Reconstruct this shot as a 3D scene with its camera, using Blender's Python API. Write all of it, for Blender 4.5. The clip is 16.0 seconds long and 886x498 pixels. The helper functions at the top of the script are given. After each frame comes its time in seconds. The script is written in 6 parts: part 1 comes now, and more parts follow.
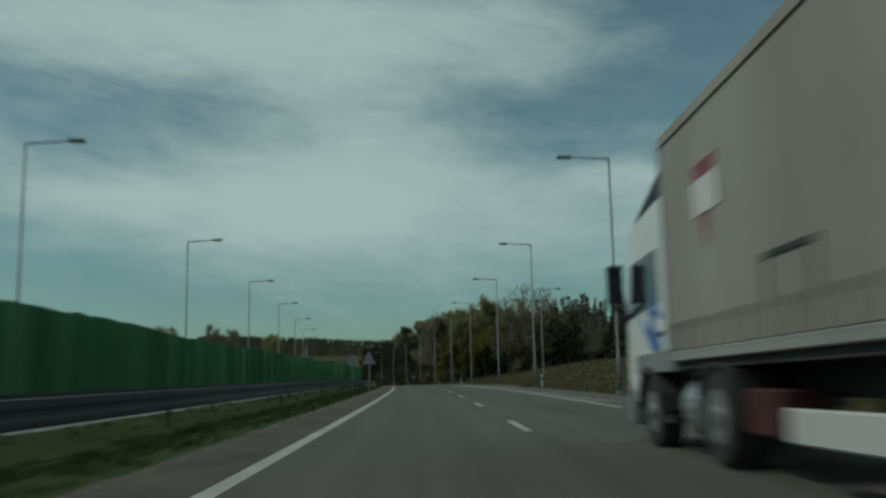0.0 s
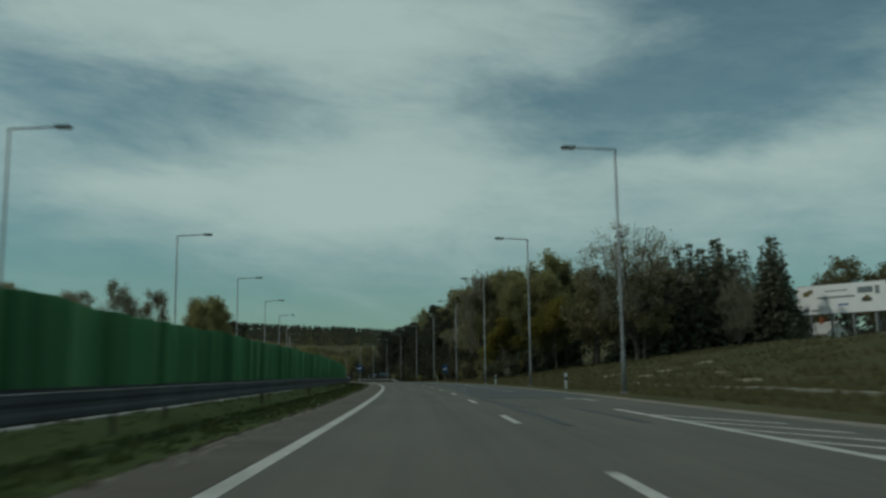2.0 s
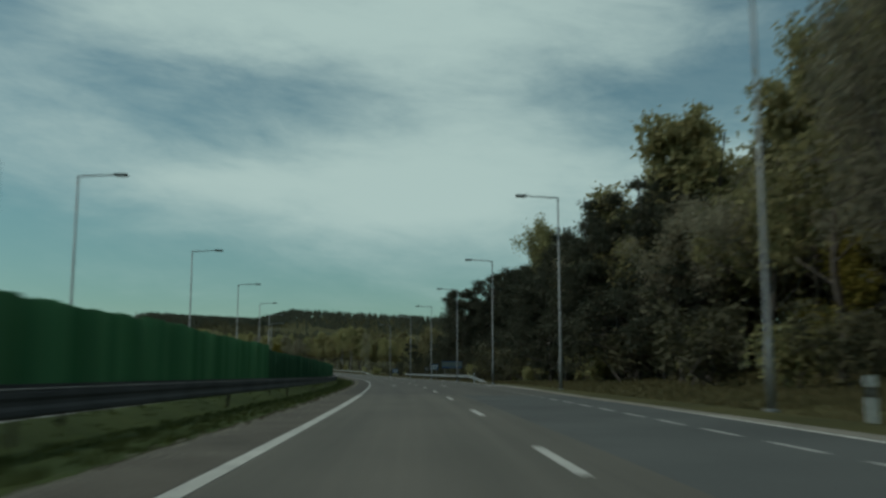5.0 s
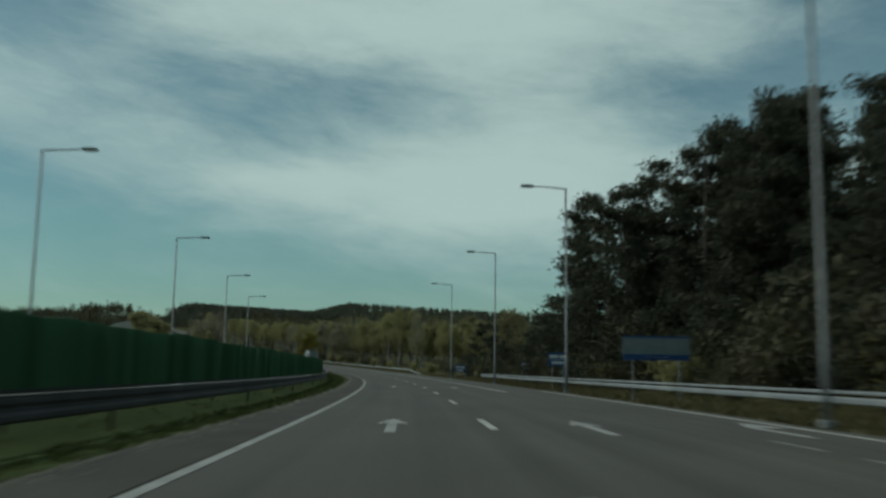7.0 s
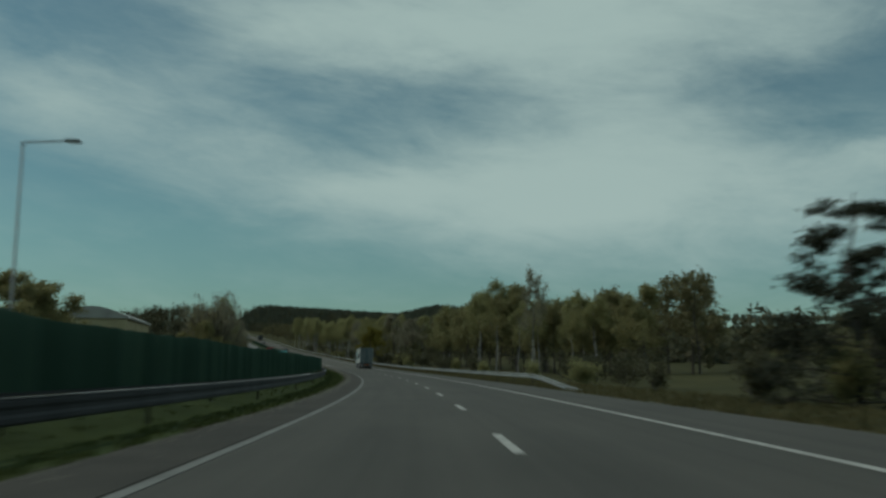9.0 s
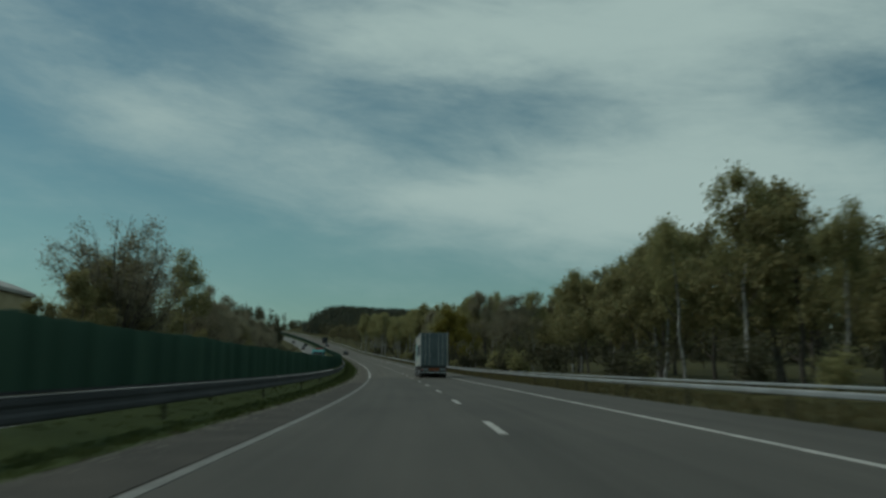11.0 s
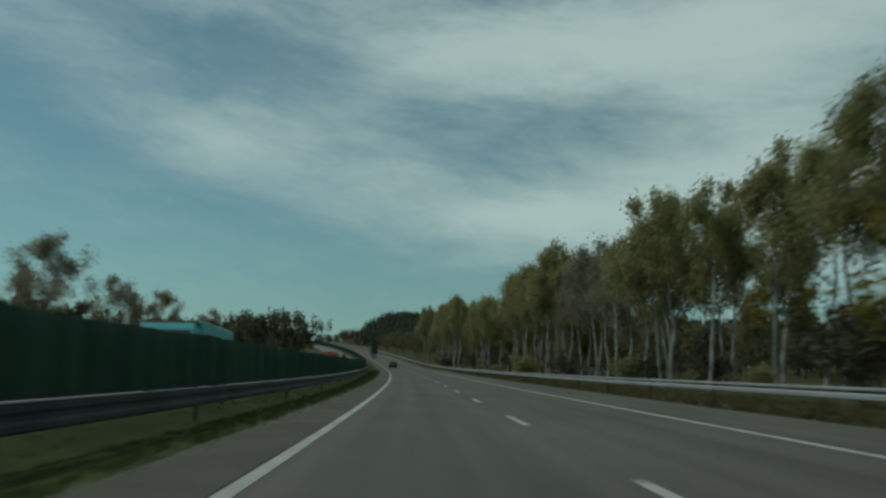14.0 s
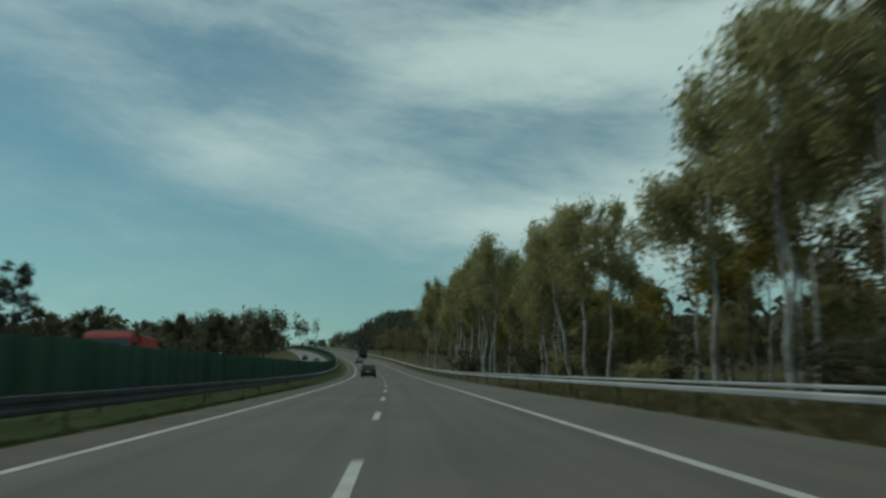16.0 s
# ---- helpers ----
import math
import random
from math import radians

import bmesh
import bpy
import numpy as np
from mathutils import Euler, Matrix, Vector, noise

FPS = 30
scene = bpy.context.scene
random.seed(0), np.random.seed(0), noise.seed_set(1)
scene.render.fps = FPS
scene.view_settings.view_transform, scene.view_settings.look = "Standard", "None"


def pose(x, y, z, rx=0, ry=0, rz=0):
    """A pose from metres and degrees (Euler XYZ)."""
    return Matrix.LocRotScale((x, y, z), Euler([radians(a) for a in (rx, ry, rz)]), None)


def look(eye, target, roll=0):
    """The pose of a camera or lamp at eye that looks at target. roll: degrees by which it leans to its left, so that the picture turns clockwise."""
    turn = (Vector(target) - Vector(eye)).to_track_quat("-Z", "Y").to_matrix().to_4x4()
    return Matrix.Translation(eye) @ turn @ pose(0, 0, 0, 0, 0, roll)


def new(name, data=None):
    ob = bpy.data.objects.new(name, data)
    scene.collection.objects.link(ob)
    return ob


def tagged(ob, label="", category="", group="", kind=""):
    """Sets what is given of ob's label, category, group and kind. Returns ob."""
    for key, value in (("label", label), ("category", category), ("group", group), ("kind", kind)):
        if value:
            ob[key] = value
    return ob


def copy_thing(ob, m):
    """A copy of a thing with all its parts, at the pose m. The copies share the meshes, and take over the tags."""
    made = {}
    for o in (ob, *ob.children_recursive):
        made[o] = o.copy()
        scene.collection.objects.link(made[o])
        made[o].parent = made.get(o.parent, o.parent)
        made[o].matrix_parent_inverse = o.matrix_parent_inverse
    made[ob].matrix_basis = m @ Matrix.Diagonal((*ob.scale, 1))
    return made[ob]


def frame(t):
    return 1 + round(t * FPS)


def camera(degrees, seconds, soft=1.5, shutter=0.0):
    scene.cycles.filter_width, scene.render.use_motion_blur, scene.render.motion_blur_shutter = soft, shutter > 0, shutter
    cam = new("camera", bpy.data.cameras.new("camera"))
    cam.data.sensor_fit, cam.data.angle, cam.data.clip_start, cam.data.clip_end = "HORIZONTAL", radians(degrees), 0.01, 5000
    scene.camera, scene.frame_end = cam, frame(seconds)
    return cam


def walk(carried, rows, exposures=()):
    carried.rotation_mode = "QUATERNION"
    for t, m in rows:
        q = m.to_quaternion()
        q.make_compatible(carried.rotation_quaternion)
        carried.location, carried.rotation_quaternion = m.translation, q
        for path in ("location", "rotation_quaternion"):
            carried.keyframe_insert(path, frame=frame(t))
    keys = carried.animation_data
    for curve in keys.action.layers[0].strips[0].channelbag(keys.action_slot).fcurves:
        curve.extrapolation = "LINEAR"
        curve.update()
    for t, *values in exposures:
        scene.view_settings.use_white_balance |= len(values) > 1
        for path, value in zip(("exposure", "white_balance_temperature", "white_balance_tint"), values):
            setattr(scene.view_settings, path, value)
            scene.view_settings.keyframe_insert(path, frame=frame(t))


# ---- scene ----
FOV = 52.2
cam = camera(FOV, 16.0, soft=2.7, shutter=0.38)
walk(cam, [
    (0.00, look((1.56, 0.00, 0.810), (1.724, 9.884, 2.320), -1.22)),
    (0.50, look((1.44, 16.51, 1.052), (1.589, 26.401, 2.552), -0.74)),
    (1.00, look((1.29, 33.19, 1.269), (1.341, 43.081, 2.748), -0.67)),
    (1.50, look((0.93, 50.02, 1.460), (0.901, 59.917, 2.912), -0.84)),
    (2.00, look((0.33, 67.01, 1.622), (0.135, 76.904, 3.048), -0.68)),
    (2.50, look((-0.51, 84.14, 1.756), (-0.795, 94.038, 3.158), -1.34)),
    (3.00, look((-1.59, 101.41, 1.861), (-1.951, 111.309, 3.261), -0.68)),
    (3.50, look((-2.82, 118.83, 1.937), (-3.276, 128.722, 3.309), -1.12)),
    (4.00, look((-4.30, 136.37, 1.987), (-4.948, 146.251, 3.366), -0.83)),
    (4.50, look((-6.12, 154.02, 2.019), (-6.940, 163.893, 3.385), -0.39)),
    (5.00, look((-8.22, 171.78, 2.041), (-9.205, 181.640, 3.397), 0.05)),
    (5.50, look((-10.59, 189.64, 2.057), (-11.749, 199.485, 3.404), 0.49)),
    (6.00, look((-13.25, 207.60, 2.066), (-14.578, 217.419, 3.405), 0.92)),
    (6.50, look((-16.21, 225.63, 2.070), (-17.713, 235.430, 3.402), 1.36)),
    (7.00, look((-19.48, 243.74, 2.072), (-21.154, 253.507, 3.410), 0.84)),
    (7.50, look((-23.04, 261.91, 2.072), (-24.992, 271.626, 3.414), 1.34)),
    (8.00, look((-27.01, 280.11, 2.080), (-29.220, 289.771, 3.426), 0.42)),
    (8.50, look((-31.52, 298.30, 2.112), (-33.931, 307.905, 3.477), 0.39)),
    (9.00, look((-36.52, 316.45, 2.181), (-39.145, 326.002, 3.574), 0.36)),
    (9.50, look((-42.02, 334.55, 2.297), (-44.866, 344.036, 3.717), 0.33)),
    (10.00, look((-48.03, 352.58, 2.460), (-51.086, 361.987, 3.908), 0.31)),
    (10.50, look((-54.52, 370.50, 2.668), (-57.779, 379.839, 4.141), 0.28)),
    (11.00, look((-61.51, 388.30, 2.916), (-65.007, 397.550, 4.379), 0.35)),
    (11.50, look((-68.99, 405.94, 3.202), (-72.715, 415.106, 4.676), 0.63)),
    (12.00, look((-76.71, 423.53, 3.527), (-80.632, 432.601, 5.024), 0.41)),
    (12.50, look((-84.81, 440.96, 3.904), (-88.853, 449.979, 5.451), 0.46)),
    (13.00, look((-93.07, 458.35, 4.344), (-97.124, 467.353, 5.917), -0.15)),
    (13.50, look((-101.48, 475.67, 4.851), (-105.651, 484.612, 6.489), -0.14)),
    (14.00, look((-109.96, 492.96, 5.421), (-114.135, 501.899, 7.077), 0.38)),
    (14.50, look((-118.48, 510.23, 6.045), (-122.623, 519.175, 7.719), 0.51)),
    (15.00, look((-126.88, 527.54, 6.714), (-130.912, 536.530, 8.407), 0.78)),
    (15.50, look((-135.01, 544.96, 7.423), (-139.006, 553.961, 9.153), 0.07)),
    (16.00, look((-143.43, 562.19, 8.170), (-147.661, 571.085, 9.905), -0.66)),
], [(0, 0.0, 6250, 3), (2.5, 0.05, 6250, 3), (3.5, 0.2, 6250, 3), (4, 0.20, 6250, 3), (6.5, 0.22, 6250, 3), (7.5, 0.16, 6250, 3), (8, 0.06, 6250, 3), (10.5, -0.04, 6250, 3), (12.5, 0.08, 6250, 3), (14, 0.14, 6250, 3), (15, 0.19, 6250, 3), (15.5, 0.31, 6250, 3), (16, 0.35, 6250, 3)])

# ---- world, sun ----
SUN_LEFT, SUN_UP = 101.0, 46.0      # degrees to the left of the first heading, and above the horizon
world = bpy.data.worlds.new("sky")
scene.world = world
world.use_nodes = True
wn, wl = world.node_tree.nodes, world.node_tree.links
wn.clear()


def wmath(op, a, b=None, c=None):
    n = wn.new("ShaderNodeMath")
    n.operation = op
    for i, v in enumerate((a, b, c)):
        if v is None:
            continue
        if isinstance(v, (int, float)):
            n.inputs[i].default_value = v
        else:
            wl.new(v, n.inputs[i])
    return n.outputs[0]


sky = wn.new("ShaderNodeTexSky")
sky.sky_type = "NISHITA"
sky.sun_disc = False
sky.sun_elevation = radians(SUN_UP)
sky.sun_rotation = radians(-SUN_LEFT)
sky.air_density, sky.dust_density, sky.ozone_density = 1.0, 0.3, 1.4
coord = wn.new("ShaderNodeTexCoord")
parts = wn.new("ShaderNodeSeparateXYZ")
wl.new(coord.outputs["Generated"], parts.inputs[0])
wx, wy, wz = parts.outputs
az = wmath("MULTIPLY", wmath("ARCTAN2", wx, wy), 57.2958)
el = wmath("MULTIPLY", wmath("ARCSINE", wz), 57.2958)
# thin high cloud: a wispy texture over angles, thicker banks, clear gaps, and a clear strip below the deck
wide = wn.new("ShaderNodeCombineXYZ")
wl.new(wmath("MULTIPLY", wmath("ADD", az, wmath("MULTIPLY", el, 0.8)), 0.045), wide.inputs[0])
wl.new(wmath("MULTIPLY", el, 0.13), wide.inputs[1])
wl.new(wmath("MULTIPLY", wy, 0.6), wide.inputs[2])


def wnoise(scale, detail, rough, off):
    m = wn.new("ShaderNodeMapping")
    m.inputs["Location"].default_value = (off, off * 0.7, off * 0.3)
    wl.new(wide.outputs[0], m.inputs[0])
    n = wn.new("ShaderNodeTexNoise")
    n.inputs["Scale"].default_value = scale
    n.inputs["Detail"].default_value = detail
    n.inputs["Roughness"].default_value = rough
    n.inputs["Distortion"].default_value = 0.4
    wl.new(m.outputs[0], n.inputs["Vector"])
    return wmath("SUBTRACT", n.outputs["Fac"], 0.5)


azw = wmath("ADD", az, wmath("MULTIPLY", wnoise(1.6, 4.0, 0.55, 3.1), 11.0))
elw = wmath("ADD", el, wmath("MULTIPLY", wnoise(1.8, 5.0, 0.6, 7.7), 4.6))
wisp = wnoise(2.3, 7.0, 0.62, 0.0)
west = wmath("MINIMUM", az, 0.0)
deck = wmath("ADD", 4.8, wmath("MULTIPLY", wmath("MULTIPLY", west, west), 0.0046))
above = wmath("SUBTRACT", wmath("ADD", el, wmath("MULTIPLY", wnoise(1.4, 4.0, 0.55, 5.0), 2.6)), deck)
edge = wn.new("ShaderNodeMapRange")
edge.interpolation_type = "SMOOTHSTEP"
edge.inputs["From Min"].default_value, edge.inputs["From Max"].default_value = -0.8, 5.0
edge.inputs["To Min"].default_value, edge.inputs["To Max"].default_value = 0.10, 0.56
wl.new(above, edge.inputs[0])
# centre (degrees right of the first heading, up), half sizes, lean, amount
BANKS = [(-13, 21.6, 15, 2.2, 0.0, 0.37), (-8, 10.8, 11, 2.2, 0.0, 0.28), (-19, 11.6, 6.5, 1.3, 0.03, 0.24), (-4, 13.5, 6, 4.5, 0, 0.20), (17, 12.9, 10, 0.8, 0.03, 0.26), (-29.5, 17, 3, 4, 0, 0.02),
         (-40, 14.4, 15, 2.4, -0.30, 0.09), (-21, 16.4, 8, 2.6, 0.04, -0.40), (-37.5, 21.0, 11, 3.2, -0.1, -0.58), (14.5, 17, 11, 3.0, 0.06, -0.74), (21, 22.6, 10, 2.6, 0, -0.70),
         (-52, 19, 11, 3.5, -0.2, -0.20), (-5, 25.6, 26, 1.0, 0, -0.30), (22, 8, 12, 3, 0, -0.12), (-30, 9.3, 6, 1.5, -0.2, -0.12)]
streak = wnoise(7.5, 6.0, 0.66, 11.3)
cloud = wmath("ADD", wmath("ADD", edge.outputs[0], wmath("MULTIPLY", wisp, 0.66)), wmath("MULTIPLY", streak, 0.22))
for ca, ce, ha, he, lean, amount in BANKS:
    da = wmath("SUBTRACT", azw, ca)
    de = wmath("SUBTRACT", wmath("SUBTRACT", elw, ce), wmath("MULTIPLY", da, lean))
    r2 = wmath("ADD", wmath("POWER", wmath("ABSOLUTE", wmath("DIVIDE", da, ha)), 2.0), wmath("POWER", wmath("ABSOLUTE", wmath("DIVIDE", de, he)), 2.0))
    cloud = wmath("ADD", cloud, wmath("MULTIPLY", wmath("EXPONENT", wmath("MULTIPLY", r2, -1.0)), amount))
ramp = wn.new("ShaderNodeMapRange")
ramp.interpolation_type = "SMOOTHSTEP"
ramp.inputs["From Min"].default_value, ramp.inputs["From Max"].default_value = -0.02, 0.94
wl.new(cloud, ramp.inputs[0])
tint = wn.new("ShaderNodeMix")
tint.data_type, tint.blend_type = "RGBA", "MULTIPLY"
tint.inputs["Factor"].default_value = 1.0
wl.new(sky.outputs[0], tint.inputs["A"])
low = wn.new("ShaderNodeMapRange")
low.inputs["From Min"].default_value, low.inputs["From Max"].default_value = 1.0, 9.0
wl.new(el, low.inputs[0])
hue = wn.new("ShaderNodeMix")
hue.data_type = "RGBA"
hue.inputs["A"].default_value, hue.inputs["B"].default_value = (0.485, 0.650, 0.600, 1), (0.655, 0.835, 0.665, 1)
wl.new(low.outputs[0], hue.inputs["Factor"])
wl.new(hue.outputs["Result"], tint.inputs["B"])
mixed = wn.new("ShaderNodeMix")
mixed.data_type = "RGBA"
# a thin veil is left in the gaps of the deck
thin = wmath("MAXIMUM", wmath("ADD", 0.75, wmath("ADD", wmath("MULTIPLY", wisp, 1.5), wmath("MULTIPLY", streak, 1.0))), 0.0)
veil = wmath("MULTIPLY", wmath("MULTIPLY", wmath("SUBTRACT", edge.outputs[0], 0.10), 0.34), thin)
clear = wmath("SUBTRACT", 1.0, ramp.outputs[0])
wl.new(wmath("MULTIPLY", wmath("ADD", ramp.outputs[0], wmath("MULTIPLY", clear, veil)), 0.92), mixed.inputs["Factor"])
wl.new(tint.outputs["Result"], mixed.inputs["A"])
mixed.inputs["B"].default_value = (5.7, 7.0, 6.6, 1)
backg = wn.new("ShaderNodeBackground")
backg.inputs["Strength"].default_value = 0.068
wl.new(mixed.outputs["Result"], backg.inputs["Color"])
wout = wn.new("ShaderNodeOutputWorld")
wl.new(backg.outputs[0], wout.inputs[0])

sun = new("sun", bpy.data.lights.new("sun", "SUN"))
sun.data.energy, sun.data.angle, sun.data.color = 1.25, radians(3.0), (1.0, 0.95, 0.86)
sun.matrix_world = look((0, 0, 0), (math.sin(radians(SUN_LEFT)), -math.cos(radians(SUN_LEFT)), -math.tan(radians(SUN_UP))))

# ---- the road's line ----
# heading (degrees to the left) and slope (degrees) of the road along its length
KS=[-140,0,67,136,226,282,376,433,510,587,664,741,856,1010,1280]
KH=[-2.6,0,2.0,5.7,9.9,13.1,20.7,24.3,26.5,28.3,29.7,31.8,36.3,41.3,43.3]
KG=[1.4,.9,.5,.1,0,0,.7,1.0,1.8,2.3,2.6,4.0,4.8,4.2,0]
SV=np.arange(-120,1251,1.0)
def eased(knots):
    g=np.arange(-220,1351,1.0); yv=np.interp(g,KS,knots); k=np.hanning(91); k/=k.sum()
    return np.interp(SV,g[60:-60],np.convolve(yv,k,"same")[60:-60])
HEAD=np.radians(eased(KH)); HEAD=HEAD-np.interp(0,SV,HEAD)
GRADE=np.tan(np.radians(eased(KG)))
RX,RY,RZ=np.cumsum(-np.sin(HEAD)),np.cumsum(np.cos(HEAD)),np.cumsum(GRADE)
RX,RY,RZ=RX-RX[120],RY-RY[120],RZ-RZ[120]

W, LEFT_DROP = 2.93, 0.16


def heading(s):
    return float(np.interp(s, SV, HEAD))


def spot(s, a, z=0.0):
    """A place s metres along the road, a metres right of the left edge line, z above the asphalt."""
    h = np.interp(s, SV, HEAD)
    return Vector((float(np.interp(s, SV, RX) + np.cos(h) * a), float(np.interp(s, SV, RY) + np.sin(h) * a), float(np.interp(s, SV, RZ) + z)))


def stand(s, a, z=0.0, turn=0.0, size=1.0):
    p = spot(s, a, z)
    return Matrix.Translation(p) @ pose(0, 0, 0, 0, 0, math.degrees(heading(s)) + turn) @ Matrix.Diagonal((size, size, size, 1))


def step01(x, lo, hi):
    q = np.clip((x - lo) / (hi - lo), 0, 1)
    return q * q * (3 - 2 * q)


def drop(s):
    """The median sinks a little below the carriageway farther on."""
    return -LEFT_DROP * float(step01(s, 170, 250))


# ---- materials ----
def material(name):
    m = bpy.data.materials.new(name)
    m.use_nodes = True
    return m, m.node_tree.nodes, m.node_tree.links, m.node_tree.nodes["Principled BSDF"]


def surface(name, dark, light, scale=3.0, rough=0.8, metal=0.0, bump=0.15, grain=60.0, stretch=(1, 1, 1), local=False, blotch=0.25, spec=0.4):
    """Two scales of variation between two tones, with fine relief."""
    m, n, l, b = material(name)
    tc = n.new("ShaderNodeTexCoord")
    geo = n.new("ShaderNodeNewGeometry")
    mp = n.new("ShaderNodeMapping")
    mp.inputs["Scale"].default_value = stretch
    l.new(tc.outputs["Object"] if local else geo.outputs["Position"], mp.inputs[0])
    big, small = n.new("ShaderNodeTexNoise"), n.new("ShaderNodeTexNoise")
    big.inputs["Scale"].default_value, big.inputs["Detail"].default_value = scale, 5
    small.inputs["Scale"].default_value, small.inputs["Detail"].default_value = grain, 3
    for t in (big, small):
        l.new(mp.outputs[0], t.inputs["Vector"])
    mx = n.new("ShaderNodeMath")
    mx.operation = "MULTIPLY_ADD"
    l.new(small.outputs["Fac"], mx.inputs[0])
    mx.inputs[1].default_value = blotch
    l.new(big.outputs["Fac"], mx.inputs[2])
    rp = n.new("ShaderNodeMapRange")
    rp.inputs["From Min"].default_value, rp.inputs["From Max"].default_value = 0.32 + blotch * 0.35, 0.68 + blotch * 0.65
    l.new(mx.outputs[0], rp.inputs[0])
    c = n.new("ShaderNodeMix")
    c.data_type = "RGBA"
    c.inputs["A"].default_value, c.inputs["B"].default_value = (*dark, 1), (*light, 1)
    l.new(rp.outputs[0], c.inputs["Factor"])
    l.new(c.outputs["Result"], b.inputs["Base Color"])
    b.inputs["Roughness"].default_value, b.inputs["Metallic"].default_value = rough, metal
    b.inputs["Specular IOR Level"].default_value = spec
    if bump:
        bp = n.new("ShaderNodeBump")
        bp.inputs["Strength"].default_value, bp.inputs["Distance"].default_value = bump, 0.02
        l.new(small.outputs["Fac"], bp.inputs["Height"])
        l.new(bp.outputs[0], b.inputs["Normal"])
    return m


def leafy(name, dark, light, passing=0.25, spread=0.35):
    """Leaves: tone varies from leaf to leaf and from tree to tree; some light passes through."""
    m, n, l, b = material(name)
    geo, info = n.new("ShaderNodeNewGeometry"), n.new("ShaderNodeObjectInfo")
    ad = n.new("ShaderNodeMath")
    ad.operation = "MULTIPLY_ADD"
    l.new(info.outputs["Random"], ad.inputs[0])
    ad.inputs[1].default_value = spread
    sc = n.new("ShaderNodeMath")
    sc.operation = "MULTIPLY"
    l.new(geo.outputs["Random Per Island"], sc.inputs[0])
    sc.inputs[1].default_value = 1 - spread
    l.new(sc.outputs[0], ad.inputs[2])
    c = n.new("ShaderNodeMix")
    c.data_type = "RGBA"
    c.inputs["A"].default_value, c.inputs["B"].default_value = (*dark, 1), (*light, 1)
    l.new(ad.outputs[0], c.inputs["Factor"])
    l.new(c.outputs["Result"], b.inputs["Base Color"])
    b.inputs["Roughness"].default_value = 0.7
    b.inputs["Specular IOR Level"].default_value = 0.2
    tr = n.new("ShaderNodeBsdfTranslucent")
    l.new(c.outputs["Result"], tr.inputs["Color"])
    mix = n.new("ShaderNodeMixShader")
    mix.inputs[0].default_value = passing
    l.new(b.outputs[0], mix.inputs[1])
    l.new(tr.outputs[0], mix.inputs[2])
    l.new(mix.outputs[0], n["Material Output"].inputs["Surface"])
    return m


def glassy(name, colour=(0.02, 0.025, 0.03), rough=0.08):
    m, n, l, b = material(name)
    b.inputs["Base Color"].default_value = (*colour, 1)
    b.inputs["Roughness"].default_value = rough
    b.inputs["Specular IOR Level"].default_value = 0.6
    return m


def asphalt(name, dark, light):
    """Carriageway asphalt: streaks along the lanes, blotches, stone grain. The map runs across (metres) and along."""
    m, n, l, b = material(name)
    uv = n.new("ShaderNodeUVMap")
    tones = []
    for stretch, scale, detail in (((1.0, 0.012, 1), 2.2, 5), ((1.0, 0.35, 1), 0.5, 6), ((1, 1, 1), 38.0, 3)):
        mp = n.new("ShaderNodeMapping")
        mp.inputs["Scale"].default_value = stretch
        l.new(uv.outputs[0], mp.inputs[0])
        t = n.new("ShaderNodeTexNoise")
        t.inputs["Scale"].default_value, t.inputs["Detail"].default_value = scale, detail
        l.new(mp.outputs[0], t.inputs["Vector"])
        tones.append(t.outputs["Fac"])
    total = None
    for tone, w in zip(tones, (0.45, 0.35, 0.30)):
        k = n.new("ShaderNodeMath")
        k.operation = "MULTIPLY_ADD"
        l.new(tone, k.inputs[0])
        k.inputs[1].default_value = w
        if total:
            l.new(total, k.inputs[2])
        else:
            k.inputs[2].default_value = 0.0
        total = k.outputs[0]
    rp = n.new("ShaderNodeMapRange")
    rp.inputs["From Min"].default_value, rp.inputs["From Max"].default_value = 0.40, 0.71
    l.new(total, rp.inputs[0])
    c = n.new("ShaderNodeMix")
    c.data_type = "RGBA"
    c.inputs["A"].default_value, c.inputs["B"].default_value = (*dark, 1), (*light, 1)
    l.new(rp.outputs[0], c.inputs["Factor"])
    l.new(c.outputs["Result"], b.inputs["Base Color"])
    b.inputs["Roughness"].default_value, b.inputs["Specular IOR Level"].default_value = 0.88, 0.3
    bp = n.new("ShaderNodeBump")
    bp.inputs["Strength"].default_value, bp.inputs["Distance"].default_value = 0.3, 0.01
    l.new(tones[2], bp.inputs["Height"])
    l.new(bp.outputs[0], b.inputs["Normal"])
    return m


ASPHALT = asphalt("asphalt", (0.064, 0.060, 0.050), (0.117, 0.107, 0.089))
ASPHALT_NEW = asphalt("newer_asphalt", (0.050, 0.047, 0.041), (0.090, 0.083, 0.072))
ASPHALT_LANE = surface("joining_lane_asphalt", (0.050, 0.053, 0.052), (0.086, 0.089, 0.086), 0.35, 0.88, bump=0.3, grain=36, blotch=0.7, spec=0.25)
SHOULDER = surface("shoulder_strip", (0.052, 0.047, 0.039), (0.112, 0.099, 0.081), 0.9, 0.92, bump=0.4, grain=24, blotch=0.9, spec=0.2)
SHOULDER_DARK = surface("dark_shoulder_strip", (0.036, 0.033, 0.029), (0.074, 0.067, 0.057), 0.9, 0.92, bump=0.4, grain=24, blotch=0.9, spec=0.2)
